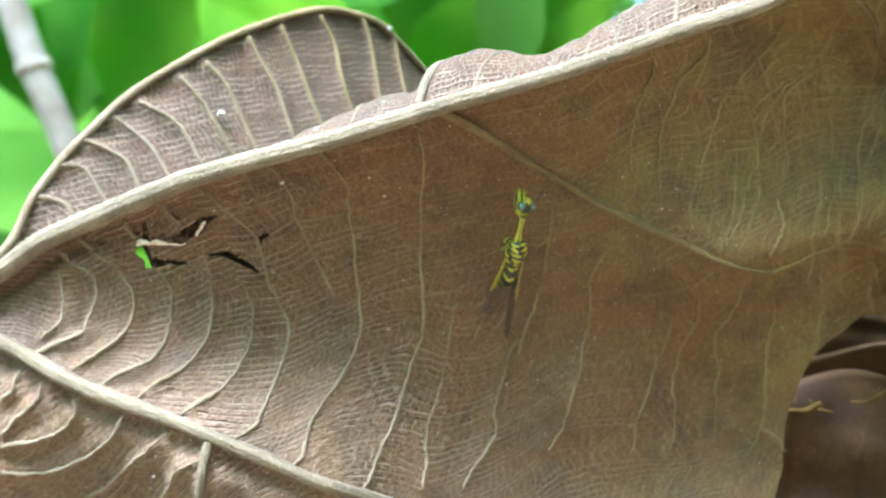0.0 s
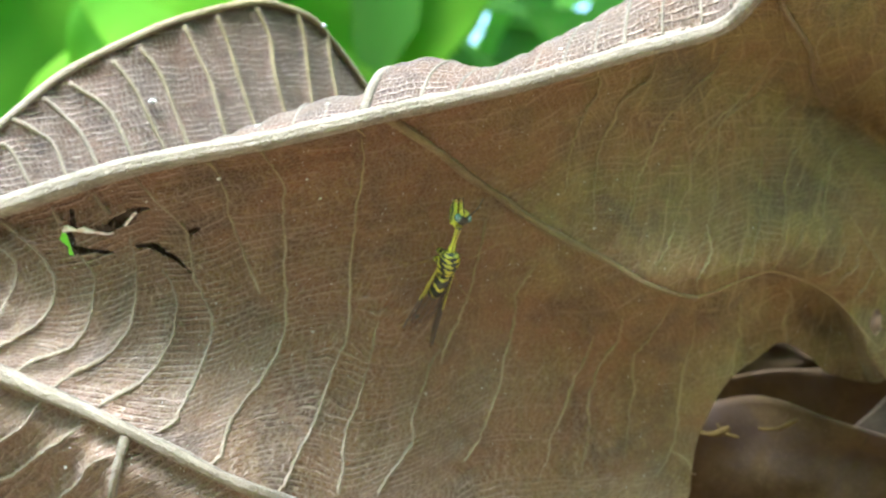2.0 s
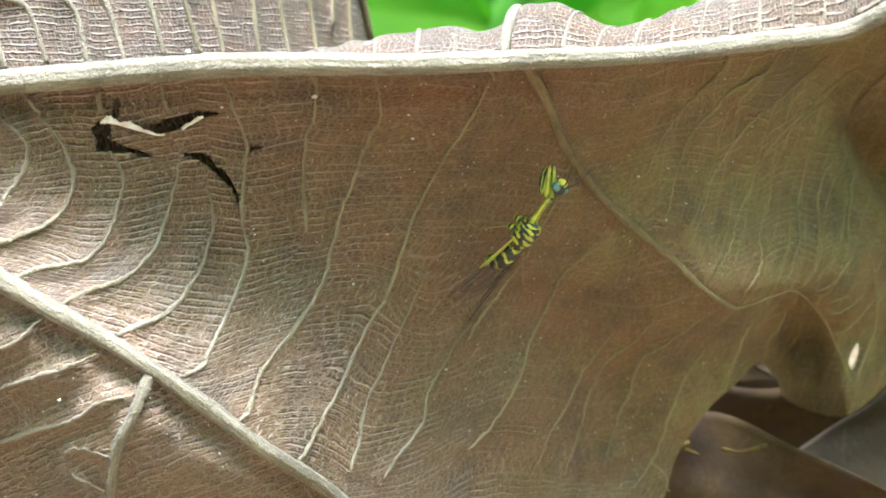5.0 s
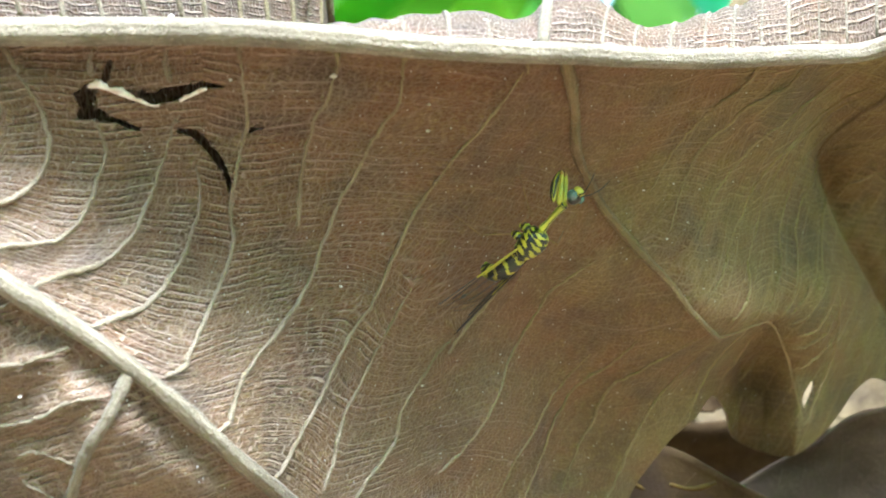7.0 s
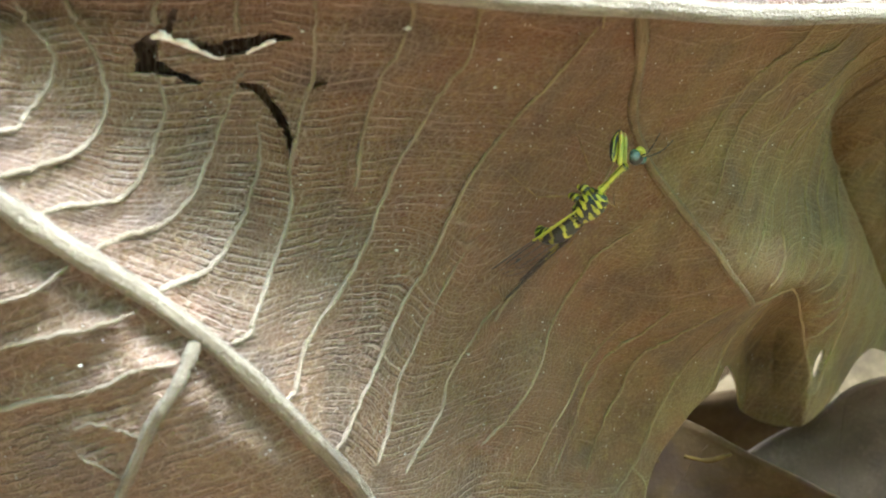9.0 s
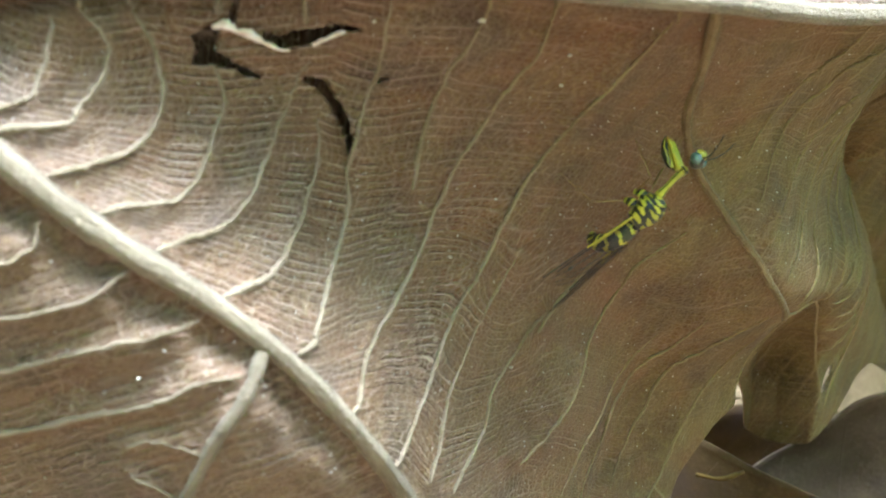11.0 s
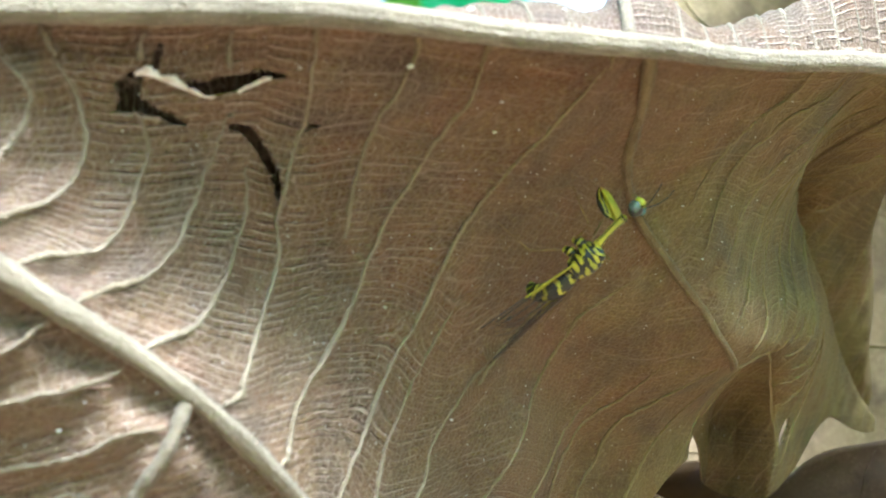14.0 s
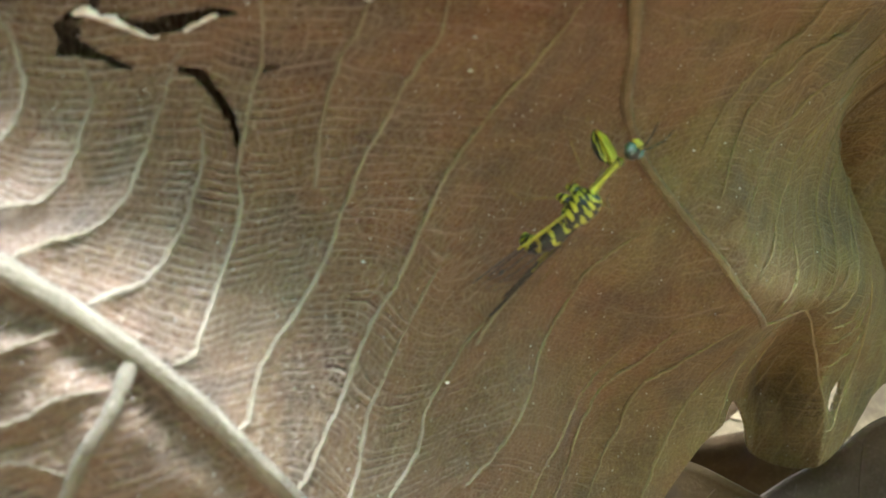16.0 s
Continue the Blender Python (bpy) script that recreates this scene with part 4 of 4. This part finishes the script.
for k, (x, z, size) in enumerate(((13, 15.3, 0.3), (-19.2, 12.4, 0.32), (-11.4, 8.1, 0.24), (-11.1, 10.3, 0.22), (-12.9, -16.3, 0.2), (-46.3, -15.6, 0.22), (-28, 11.9, 0.2), (-20, -6.2, 0.2), (-16, -1.2, 0.16), (9.5, 3.4, 0.16), (12, -1.5, 0.18), (12.6, 4.1, 0.14), (14.2, 0.2, 0.15))):
    grain(on_blade((x, z), 1.3 if k == 0 else 0.1)[0], size, k)
for k, (s, z, size) in enumerate(((0.378, 26.8, 0.55), (0.36, 19.5, 0.35), (0.85, 35.5, 0.4))):
    grain(lobe(s, z) + np.array((0.4, -0.5, 0)) * MM, size, 40 + k)
for k, (x, w) in enumerate(((-34.2, 0.25), (-24, 0.3), (-14, 0.3), (-2.2, 0.35), (-6, 0.3), (17, 0.2))):
    grain(fold(np.array([x]), np.array([w]))[0], 0.42, 60 + k)
rng = np.random.default_rng(11)
specks = []
for _ in range(900):
    x = rng.uniform(-60, 30)
    z = rng.uniform(-36, 14)
    specks.append((x, z))
sp = [(x, z) for x, z in specks if along(LOWER_EDGE, x) + 1 < z < along(MIDRIB, x) - 1]
verts, faces = [], []
for x, z in sp:
    c = on_blade((x, z), -0.2)[0]
    r = rng.uniform(0.03, 0.1) * MM
    b = len(verts)
    for dx, dy, dz in ((1, 0, 0), (-1, 0, 0), (0, 1, 0), (0, -1, 0), (0, 0, 1), (0, 0, -1)):
        verts.append(c + r * rng.uniform(0.6, 1.4) * np.array((dx, dy, dz)))
    faces += [(b + i, b + j, b + k) for i in (0, 1) for j in (2, 3) for k in (4, 5)]
tagged(mesh_object("dust", verts, faces, DUST, leaf), kind="stuff")


# ---- the insect: a black and yellow mantidfly ----
def ringed(name, path, radii, mats, pattern, parent, sides=16, flat=1.0, label="", n=48, point=True):
    """A body piece: rings along a smooth path, with bands of the given materials. pattern(k, angle) gives the material's index."""
    p = smooth_line(path, n) * MM
    r = np.interp(np.linspace(0, 1, n), np.linspace(0, 1, len(radii)), radii) * MM
    if point:
        e = np.linspace(0, 1, n)
        r = r * np.clip(np.minimum(e, 1 - e) * 12, 0.12, 1) ** 0.5
    d = np.gradient(p, axis=0)
    d /= np.linalg.norm(d, axis=1, keepdims=True)
    side = np.cross((0.0, 0.0, 1.0), d)
    bad = np.linalg.norm(side, axis=1) < 0.3
    side[bad] = (0, 1, 0)
    side /= np.linalg.norm(side, axis=1, keepdims=True)
    up = np.cross(d, side)
    a = np.linspace(0, 2 * math.pi, sides, endpoint=False)
    ring = p[:, None] + r[:, None, None] * (np.cos(a)[None, :, None] * side[:, None] * flat + np.sin(a)[None, :, None] * up[:, None])
    faces = [(i * sides + k, i * sides + (k + 1) % sides, (i + 1) * sides + (k + 1) % sides, (i + 1) * sides + k) for i in range(n - 1) for k in range(sides)]
    which = [pattern((i + 0.5) / n, a[k]) for i in range(n - 1) for k in range(sides)] + [0, 0]
    faces += [tuple(range(sides))[::-1], tuple(range((n - 1) * sides, n * sides))]
    ob = mesh_object(name, ring.reshape(-1, 3), faces, mats[0], parent, label)
    for m in mats[1:]:
        ob.data.materials.append(m)
    ob.data.polygons.foreach_set("material_index", which)
    return ob


def ball(name, centre, size, mat, parent, label=""):
    bm = bmesh.new()
    bmesh.ops.create_uvsphere(bm, u_segments=18, v_segments=12, radius=1)
    for v in bm.verts:
        v.co = Vector([c * s * MM for c, s in zip(v.co, size)])
    for f in bm.faces:
        f.smooth = True
    me = bpy.data.meshes.new(name)
    bm.to_mesh(me)
    bm.free()
    me.materials.append(mat)
    ob = new(name, me)
    ob.parent = parent
    ob.location = Vector(centre) * MM
    if label:
        tagged(ob, label)
    return ob


FORWARD = Vector((0.666, -0.337, 0.666)).normalized()
ABOVE = Vector((0.456, -0.521, -0.72))
ABOVE = (ABOVE - ABOVE.dot(FORWARD) * FORWARD).normalized()
ASIDE = ABOVE.cross(FORWARD)
TAIL = Vector((-5.5, -2.9, -5.4))
SPACE = Matrix((FORWARD, ASIDE, ABOVE)).transposed()
insect = new("mantidfly")
insect.matrix_basis = Matrix.Translation(TAIL * MM + Vector((0, 0, BASE))) @ SPACE.to_4x4()
tagged(insect, "small black and yellow mantidfly standing on the dry leaf", "insect")


def to_insect(x, y, z):
    """A place over the leaf, in millimetres, in the insect's own space."""
    return tuple(SPACE.transposed() @ (Vector((x, y, z)) - TAIL))


def bands(stops):
    return lambda t, a: int(np.searchsorted(stops, t + 0.02 * math.cos(2 * a) + 0.012 * math.cos(5 * a))) % 2


def thorax_marks(t, a):
    v = math.sin(a * 5 + 1.2 + 7 * t) + 1.1 * math.sin(t * 40 + 1.6 * math.sin(2 * a + 3 * t)) + 0.5 * math.sin(a * 9 + 23 * t)
    return 1 if v < 0.3 else 0


ringed("abdomen", ((3.9, 0, 0.1), (2.9, 0, 0.3), (1.6, 0, 0.2), (0.35, 0, -0.35), (-0.15, 0, -1.2), (0.1, 0, -2.0)), (0.6, 0.84, 0.9, 0.85, 0.75, 0.36), (BLACK, YELLOW), bands((0.12, 0.17, 0.31, 0.36, 0.5, 0.55, 0.66, 0.70, 0.8, 0.84, 0.93)), insect, 18, 1.0, "abdomen banded black and yellow", 70)
ringed("thorax", ((7.0, 0, 0.0), (6.2, 0, 0.2), (5.0, 0, 0.3), (3.4, 0, 0.1)), (0.5, 1.15, 1.35, 1.2, 0.8), (YELLOW, BLACK), thorax_marks, insect, 36, 1.0, "blotched yellow and black thorax", 72)
ball("shoulder_spot", (5.4, 0.55, 0.95), (0.34, 0.3, 0.26), YELLOW, insect)
ball("shoulder_spot", (5.4, -0.55, 0.95), (0.34, 0.3, 0.26), YELLOW, insect)
ringed("neck", ((10.5, 0, -0.1), (9.4, 0, -0.15), (7.9, 0, -0.1), (6.7, 0, 0.0)), (0.45, 0.32, 0.28, 0.5), (YELLOW, BLACK), lambda t, a: 1 if (abs(math.sin(a)) < 0.3 and 0.16 < t < 0.85) or 0.05 < t < 0.09 or 0.12 < t < 0.15 or abs(math.cos(a)) < 0.16 else 0, insect, 20, 1.0, "long thin yellow neck", 40)
for fx, fs in ((6.1, 0.55), (6.1, -0.55), (4.9, 0.55), (4.9, -0.55)):
    ringed("hip", ((fx, fs, -0.5), (fx - 0.15, fs * 1.3, -1.1), (fx - 0.5, fs * 1.4, -1.7)), (0.42, 0.45, 0.25), (BLACK, YELLOW), lambda t, a: 1 if math.sin(t * 14 + a) > 0.2 else 0, insect, 12, 1.0, "", 20)
head = ball("head", (11.5, 0, 0.1), (0.72, 0.72, 0.62), BLACK, insect)
ball("face", (12.25, 0, -0.05), (0.4, 0.56, 0.56), YELLOW, insect)
ball("eye", (11.75, 0.72, 0.18), (0.54, 0.44, 0.58), EYE, insect, "round grey-green eye")
ball("eye", (11.7, -0.62, 0.18), (0.5, 0.4, 0.54), EYE, insect, "round grey-green eye")
for sgn in (1, -1):
    tube("antenna", smooth_line(((12.1, 0.22 * sgn, 0.4), (12.8, 0.5 * sgn, 0.8), (13.9, 1.0 * sgn, 0.9), (15.0, 1.3 * sgn, 0.7)), 20) * MM, np.linspace(0.085, 0.05, 20) * MM, BLACK, insect, 6)


def foreleg(sgn):
    """Grasping foreleg: long coxa, thick striped femur folded back, thin shin; its origin is its joint."""
    leg = ringed("foreleg", ((0, 0, 0), (1.2, 0.1 * sgn, 0.06), (2.5, 0.15 * sgn, 0.04), (3.4, 0.1 * sgn, -0.05)), (0.3, 0.24, 0.22, 0.2), (YELLOW, OCHRE), lambda t, a: 1 if t > 0.8 else 0, insect, 12, 1.0, "", 24)
    ringed("femur", ((3.5, 0.1 * sgn, -0.1), (2.8, 0.2 * sgn, -0.45), (1.9, 0.25 * sgn, -0.7), (0.9, 0.2 * sgn, -0.7), (0.35, 0.2 * sgn, -0.6)), (0.16, 0.3, 0.36, 0.28, 0.12), (BLACK, YELLOW), lambda t, a: 1 if abs(math.sin(a + 0.5) + 0.25 * math.sin(t * 9)) < 0.2 and 0.1 < t < 0.92 else 0, leg, 16, 0.7, "black femur with yellow stripes", 30)
    ringed("shin", ((0.35, 0.2 * sgn, -0.6), (0.9, 0.15 * sgn, -0.42), (2.0, 0.12 * sgn, -0.35), (2.9, 0.1 * sgn, -0.4)), (0.16, 0.15, 0.12, 0.05), (YELLOW,), lambda t, a: 0, leg, 8, 1.0, "", 16)
    return leg


forelegs = [foreleg(1), foreleg(-1)]


def walking_leg(name, hip, knee, foot, toe):
    a, b, c, d = (np.array(q, float) for q in (hip, to_insect(*knee), to_insect(*foot), to_insect(*toe)))
    leg = tube(name, smooth_line((a, (a + b) / 2 + 0.1, b), 12) * MM, np.interp(np.linspace(0, 1, 12), (0, 0.4, 1), (0.11, 0.11, 0.07)) * MM, LEG, insect, 8)
    tube("shin", smooth_line((b, (b + c) / 2, c), 12) * MM, np.linspace(0.08, 0.05, 12) * MM, LEG, leg, 7)
    tube("toe", smooth_line((c, d), 5) * MM, 0.04 * MM, LEG, leg, 6)


def at_leaf(x, z, lift=0.15):
    return (x, float(blade_depth(x, z)[0]) - lift, z)


walking_leg("middle_leg", (5.6, 0.77, -1.6), (-2.0, -7.0, 0.8), at_leaf(-3.0, 4.4, 0.4), at_leaf(-3.3, 5.4))
walking_leg("middle_leg", (5.6, -0.77, -1.6), (0.6, -3.6, -2.2), at_leaf(1.3, -0.8, 0.4), at_leaf(1.6, -0.4))
walking_leg("hind_leg", (4.4, 0.77, -1.6), (-6.8, -4.6, -1.3), at_leaf(-9.2, 0.6, 0.4), at_leaf(-10.0, 1.2))
walking_leg("hind_leg", (4.4, -0.77, -1.6), (-2.9, -1.2, -5.0), at_leaf(-4.0, -7.5, 0.4), at_leaf(-4.6, -8.2))


def wing(name, root, tip, chord, width, spot=False, mat=WING):
    """A long thin wing: flat, rounded at its end, with a dark front vein and fine veins."""
    root, tip, chord = Vector(root), Vector(tip), Vector(chord).normalized()
    n, m = 30, 8
    P = []
    for i in range(n):
        t = i / (n - 1)
        c = root.lerp(tip, t)
        half = width * min(1, 0.25 + 2.2 * t) * math.sqrt(max(0.0, 1 - max(0, (t - 0.62) / 0.38) ** 2.4))
        for j in range(m):
            u = j / (m - 1)
            q = c + chord * (half * (u * 1.0))
            q.z += 0.12 * math.sin(u * math.pi)
            P.append(q * MM)
    ob = mesh_object(name, P, sheet_faces(n, m).tolist(), mat, insect, "clear smoky wing")
    front = [Vector(P[i * m]) for i in range(n - 1)]
    tube("front_vein", front[:17], 0.085 * MM, YELLOW, ob, 6)
    tube("front_edge", front[16:], 0.075 * MM, WING_EDGE, ob, 6)
    for j in (2, 4, 6):
        tube("wing_vein", [Vector(P[i * m + j]) for i in range(2, n - 2)], 0.025 * MM, WING_EDGE, ob, 5)
    if spot:
        ball("wing_spot", (Vector(P[22 * m + 2])) / MM, (0.3, 0.24, 0.12), BLACK, ob)
    return ob


wing("wing", (5.6, 1.0, 0.5), (-6.0, 2.1, -1.05), (-0.05, -1, 0.75), 2.6, True)
wing("wing", (5.6, -1.0, 0.5), (-8.0, -2.1, -0.1), (-0.05, 1, 0.75), 1.5, mat=WING_DARK)
wing("wing", (4.9, 0.9, 0.35), (-4.6, 1.6, -0.7), (-0.05, -1, 0.7), 2.1)
wing("wing", (4.9, -0.9, 0.35), (-5.6, -1.6, -0.1), (-0.05, 1, 0.7), 1.3)


# ---- what lies behind: dead leaves, stems, green leaves, ground ----
def curled_leaf(name, length, width, curl, fold_up, mat, label, category, seed, thickness=0.4, veins=True, crumple=0.0):
    """A leaf of its own: pointed oval blade, curled along and across, with a midrib and side veins."""
    rng = np.random.default_rng(seed)
    n, m = 64, 36
    ph = rng.uniform(0, 6, 4)

    def surface(t, u):
        half = width * np.sin(np.clip(t, 0.001, 0.999) * math.pi) ** 0.7 * (1 - 0.25 * t) * (1 + crumple * (0.07 * np.sin(t * 23 + ph[2]) + 0.05 * np.sin(t * 41 + ph[3] + 2 * u)))
        x = (t - 0.5) * length
        y = u * half * np.cos(fold_up * np.abs(u))
        z = curl * length * (t - 0.5) ** 2 + half * np.abs(u) * math.sin(fold_up) + 0.06 * width * np.sin(t * 17 + ph[0] + 3 * u) * np.abs(u) + 0.09 * width * np.sin(t * 7 + ph[1]) * u
        z = z + crumple * width * (0.05 * np.sin(t * 19 + 5 * u + ph[2]) + 0.04 * np.sin(t * 31 - 9 * u + ph[3]) + 0.03 * np.sin(t * 9 + 14 * u + ph[0]))
        return np.stack([x, y, z], -1) * MM

    T = np.repeat(np.linspace(0, 1, n)[:, None], m, 1).ravel()
    U = np.tile(np.linspace(-1, 1, m), n)
    thing = new(name)
    tagged(thing, label, category)
    ob = mesh_object("blade", surface(T, U), sheet_faces(n, m).tolist(), mat, thing, uv=np.stack([T * 12, U * 20], 1))
    s = ob.modifiers.new("thickness", "SOLIDIFY")
    s.thickness = thickness * MM
    t = np.linspace(0.0, 1, 40)
    tube("midrib", surface(t, np.zeros(40)), np.linspace(0.02, 0.006, 40) * width * (0.8 if veins else 0.5) * MM, mat, thing, 8)
    for k in range(1, 8) if veins else ():
        for sgn in (-1, 1):
            u = np.linspace(0, 0.9, 14)
            tube("side_vein", surface(k / 8.5 + 0.12 * u, sgn * u), 0.004 * width * MM, mat, thing, 6)
    return thing


def facing(place, normal, spin):
    """A pose at place (millimetres) whose z axis looks along normal, turned by spin degrees."""
    q = Vector(normal).to_track_quat("Z", "Y").to_matrix().to_4x4()
    return Matrix.Translation(Vector(place) * MM) @ q @ pose(0, 0, 0, 0, 0, spin)


# the dark leaves and scraps in the gap are added to stand for its shade
for place, normal, spin, size, mat, label in (
    ((0, 50, 555.5), (0.0, -1, -0.3), 0, (92, 24, 0.06, 0.12), SHADED_DEAD, "dark brown dead leaf hanging close behind the dry leaf"),
    ((12, 90, 554), (0.0, -1, -0.45), 5, (130, 30, 0.1, 0.1), SHADED_DEAD, "dark dead leaf in the shaded gap behind"),
    ((-20, 96, 578), (0.1, -1, -0.45), -5, (60, 22, 0.1, 0.1), SHADED_DEAD, "dark dead leaf in the shaded gap behind"),
    ((0, 150, 580), (0.1, -1, 0.1), 10, (24, 9, 0.1, 0.2), PALE_DEAD, "small pale bleached dead leaf behind the gap"),
    ((42, 152, 574), (0.0, -1, -0.1), 4, (64, 22, 0.1, 0.15), SHADED_DEAD, "dark dead leaf in the shaded gap behind"),
    ((40, 63, 558), (-0.3, -1, 0.5), 32, (74, 19, 0.4, 0.7), GREY_DEAD, "rolled greyish dead leaf below the dry leaf"),
    ((34, 92, 547), (0.2, -1, 0.6), -35, (80, 13, 0.2, 0.9), GREY_DEAD, "narrow curled greyish dead leaf below the dry leaf"),
    ((14, 113, 562), (0.0, -1, -0.1), 2, (84, 15, 0.02, 0.15), SHADED_DEAD, "dark dead leaf in the shaded gap behind"),
    ((20, 111, 577), (0.0, -1, -0.1), 5, (19, 7, 0.1, 0.2), SHADED_DEAD, "small dark scrap of a dead leaf"),
    ((24, 84, 581), (0.0, -1, 0.0), 10, (16, 6, 0.2, 0.2), SHADED_DEAD, "small dark scrap of a dead leaf"),
    ((70, 104, 594), (-0.5, -1, -0.1), 100, (170, 56, 0.35, 0.6), TAN_DEAD, "large brown dead leaf hanging behind the dry leaf"),
):
    d = curled_leaf("dead_leaf", *size, mat, label, "leaf", int(place[0]) + 190, crumple=0.3)
    d.matrix_basis = facing(place, normal, spin)
for a, c, e, r in (((5.8, 43.6, -29.2), (8.6, 43.2, -29.9), (10.6, 43.6, -29.4), 0.7), ((14.6, 43.6, -30.4), (17.4, 43.2, -30.9), (20.2, 43.6, -30.2), 0.45), ((9.0, 43.6, -28.6), (9.8, 43.2, -30.0), (11.6, 43.6, -31.0), 0.35)):
    straw = tube("straw", smooth_line((a, c, e), 12) * MM + (0, 0, BASE), 0.65 * r * MM, STRAW, None, 8, "", 0.4, 3)
    tagged(straw, "short yellowish bit of straw on a dead leaf", "straw")
for k, (p, r) in enumerate((((26.5, 94, -38.5), 1.1), ((29, 92, -36), 0.6))):
    drop = ball("water_drop", (p[0], p[1], p[2] + 600), (r, r, 0.8 * r), DROP, None)
    tagged(drop, "bright drop of water on a dead leaf", "drop")

# dry leaf stalk and the twig that carries it
end = on_blade((71.5, float(along(MIDRIB, 71.5))), 0.3)[0]
stalk = tube("leaf_stalk", smooth_line((end, end + np.array((0.02, 0.018, 0.004)), end + np.array((0.05, 0.045, 0.0)), (0.17, 0.16, 0.612)), 40), np.linspace(1.1, 2.0, 40) * MM, RIB, leaf, 10)
twig = tube("twig", smooth_line(((0.17, 0.17, 0.42), (0.175, 0.165, 0.5), (0.17, 0.162, 0.61), (0.18, 0.19, 1.2)), 40), np.linspace(5, 3, 40) * MM, STEM, None, 10)
tagged(twig, "thin upright grey twig carrying the dry leaf", "twig")

# green plants behind: leaves of several shades at several depths
rng = np.random.default_rng(8)
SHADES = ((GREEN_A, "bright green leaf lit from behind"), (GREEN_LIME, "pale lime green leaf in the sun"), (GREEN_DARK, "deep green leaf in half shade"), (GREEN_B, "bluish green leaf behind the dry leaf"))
for k in range(46):
    x = -640 + 17.5 * k + rng.uniform(-30, 30)
    y = rng.uniform(480, 980)
    z = 600 + (y + 200) * rng.uniform(0.07, 0.34)
    x = x * (y + 200) / 800
    pick = rng.choice(4, p=(0.5, 0.25, 0.24, 0.01) if x < -170 else (0.22, 0.2, 0.2, 0.38))
    mat, label = SHADES[pick]
    if x > -380 and k % 2:
        continue
    size = rng.uniform(90, 190) if x < -380 else rng.uniform(45, 100)
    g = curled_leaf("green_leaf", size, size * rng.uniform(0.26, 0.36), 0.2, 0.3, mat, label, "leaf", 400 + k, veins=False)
    g.matrix_basis = facing((x, y, z), (rng.uniform(-0.2, 0.6), -0.8, rng.uniform(-0.3, 0.3)), rng.uniform(0, 180))
for place, spin, size in (((-590, 1010, 880), 20, 460), ((-640, 1040, 900), 80, 420), ((-820, 1000, 880), 30, 460)):
    g = curled_leaf("green_leaf", size, size * 0.3, 0.15, 0.2, GREEN_A, "broad bright green leaf lit from behind", "leaf", 500 + spin, veins=False)
    g.matrix_basis = facing(place, (0.4, -0.9, -0.1), spin)
STEM_LINE = ((-0.4475, 0.439, 0.913), (-0.45, 0.451, 0.808), (-0.4535, 0.466, 0.748), (-0.4745, 0.496, 0.613), (-0.4895, 0.526, 0.43))
stem = tube("plant_stem", smooth_line(STEM_LINE, 50), 0.0068, STEM, None, 12)
tagged(stem, "pale grey plant stem", "stem")
for t in (14, 26, 38):
    ball("node", tuple(smooth_line(STEM_LINE, 50)[t] / MM), (8.4, 8.4, 4.5), STEM, stem)


def foliage(name, count, sector, heights, dist, mat, label, seed):
    """Far woods: many small leaves on one mesh."""
    rng = np.random.default_rng(seed)
    verts, faces = [], []
    for k in range(count):
        a = rng.uniform(*sector)
        r = rng.uniform(*dist)
        c = np.array((r * math.sin(a), r * math.cos(a) - 0.2, rng.uniform(*heights)))
        l, w = rng.uniform(0.05, 0.13), rng.uniform(0.02, 0.045)
        u = rng.normal(0, 1, 3); u /= np.linalg.norm(u)
        v = np.cross(u, rng.normal(0, 1, 3)); v /= np.linalg.norm(v)
        nrm = np.cross(u, v)
        b = len(verts)
        verts += [c - u * l, c + v * w - u * 0.3 * l + nrm * 0.2 * w, c + v * w * 0.8 + u * 0.4 * l + nrm * 0.2 * w, c + u * l, c - v * w * 0.8 + u * 0.4 * l + nrm * 0.2 * w, c - v * w - u * 0.3 * l + nrm * 0.2 * w]
        faces += [(b, b + 1, b + 2, b + 3), (b, b + 3, b + 4, b + 5)]
    tagged(mesh_object(name, verts, faces, mat), label, "foliage", kind="stuff")


# both rings close unseen behind the camera, added to screen low sky light
foliage("undergrowth", 3000, (-3.14, 3.14), (0.42, 0.85), (1.1, 2.6), UNDERGROWTH, "dense dim undergrowth in the distance, added unseen behind the camera too", 21)
foliage("foliage", 4800, (-3.14, 3.14), (0.75, 2.0), (1.0, 2.5), LIME, "sunlit green foliage in the distance, added unseen behind the camera too", 22)
n = 61
gx = np.linspace(-1, 1, n)
G = np.stack(np.meshgrid(np.sign(gx) * np.abs(gx) ** 3 * 60, np.sign(gx) * np.abs(gx) ** 3 * 60, indexing="ij"), -1).reshape(-1, 2)
gz = np.array([0.02 * noise.noise((x * 3, y * 3, 0)) + 0.015 * noise.noise((x * 11, y * 11, 2)) for x, y in G]) + 0.45
ground = mesh_object("ground", np.column_stack([G, gz]), sheet_faces(n, n).tolist(), LITTER)
tagged(ground, "dark forest floor covered with leaf litter", "ground", kind="structure")


# ---- what moves: the insect's grasping forelegs ----
def motions():
    for sgn, leg in zip((1, -1), forelegs):
        walk(leg, [(t, pose(9.9 * MM, 0.3 * sgn * MM, -0.35 * MM, 0, a, -3 * sgn)) for t, a in ((0.0, 36), (3.7, 39), (5.8, 47), (9.7, 53), (11.8, 79), (16.0, 80))])


motions()
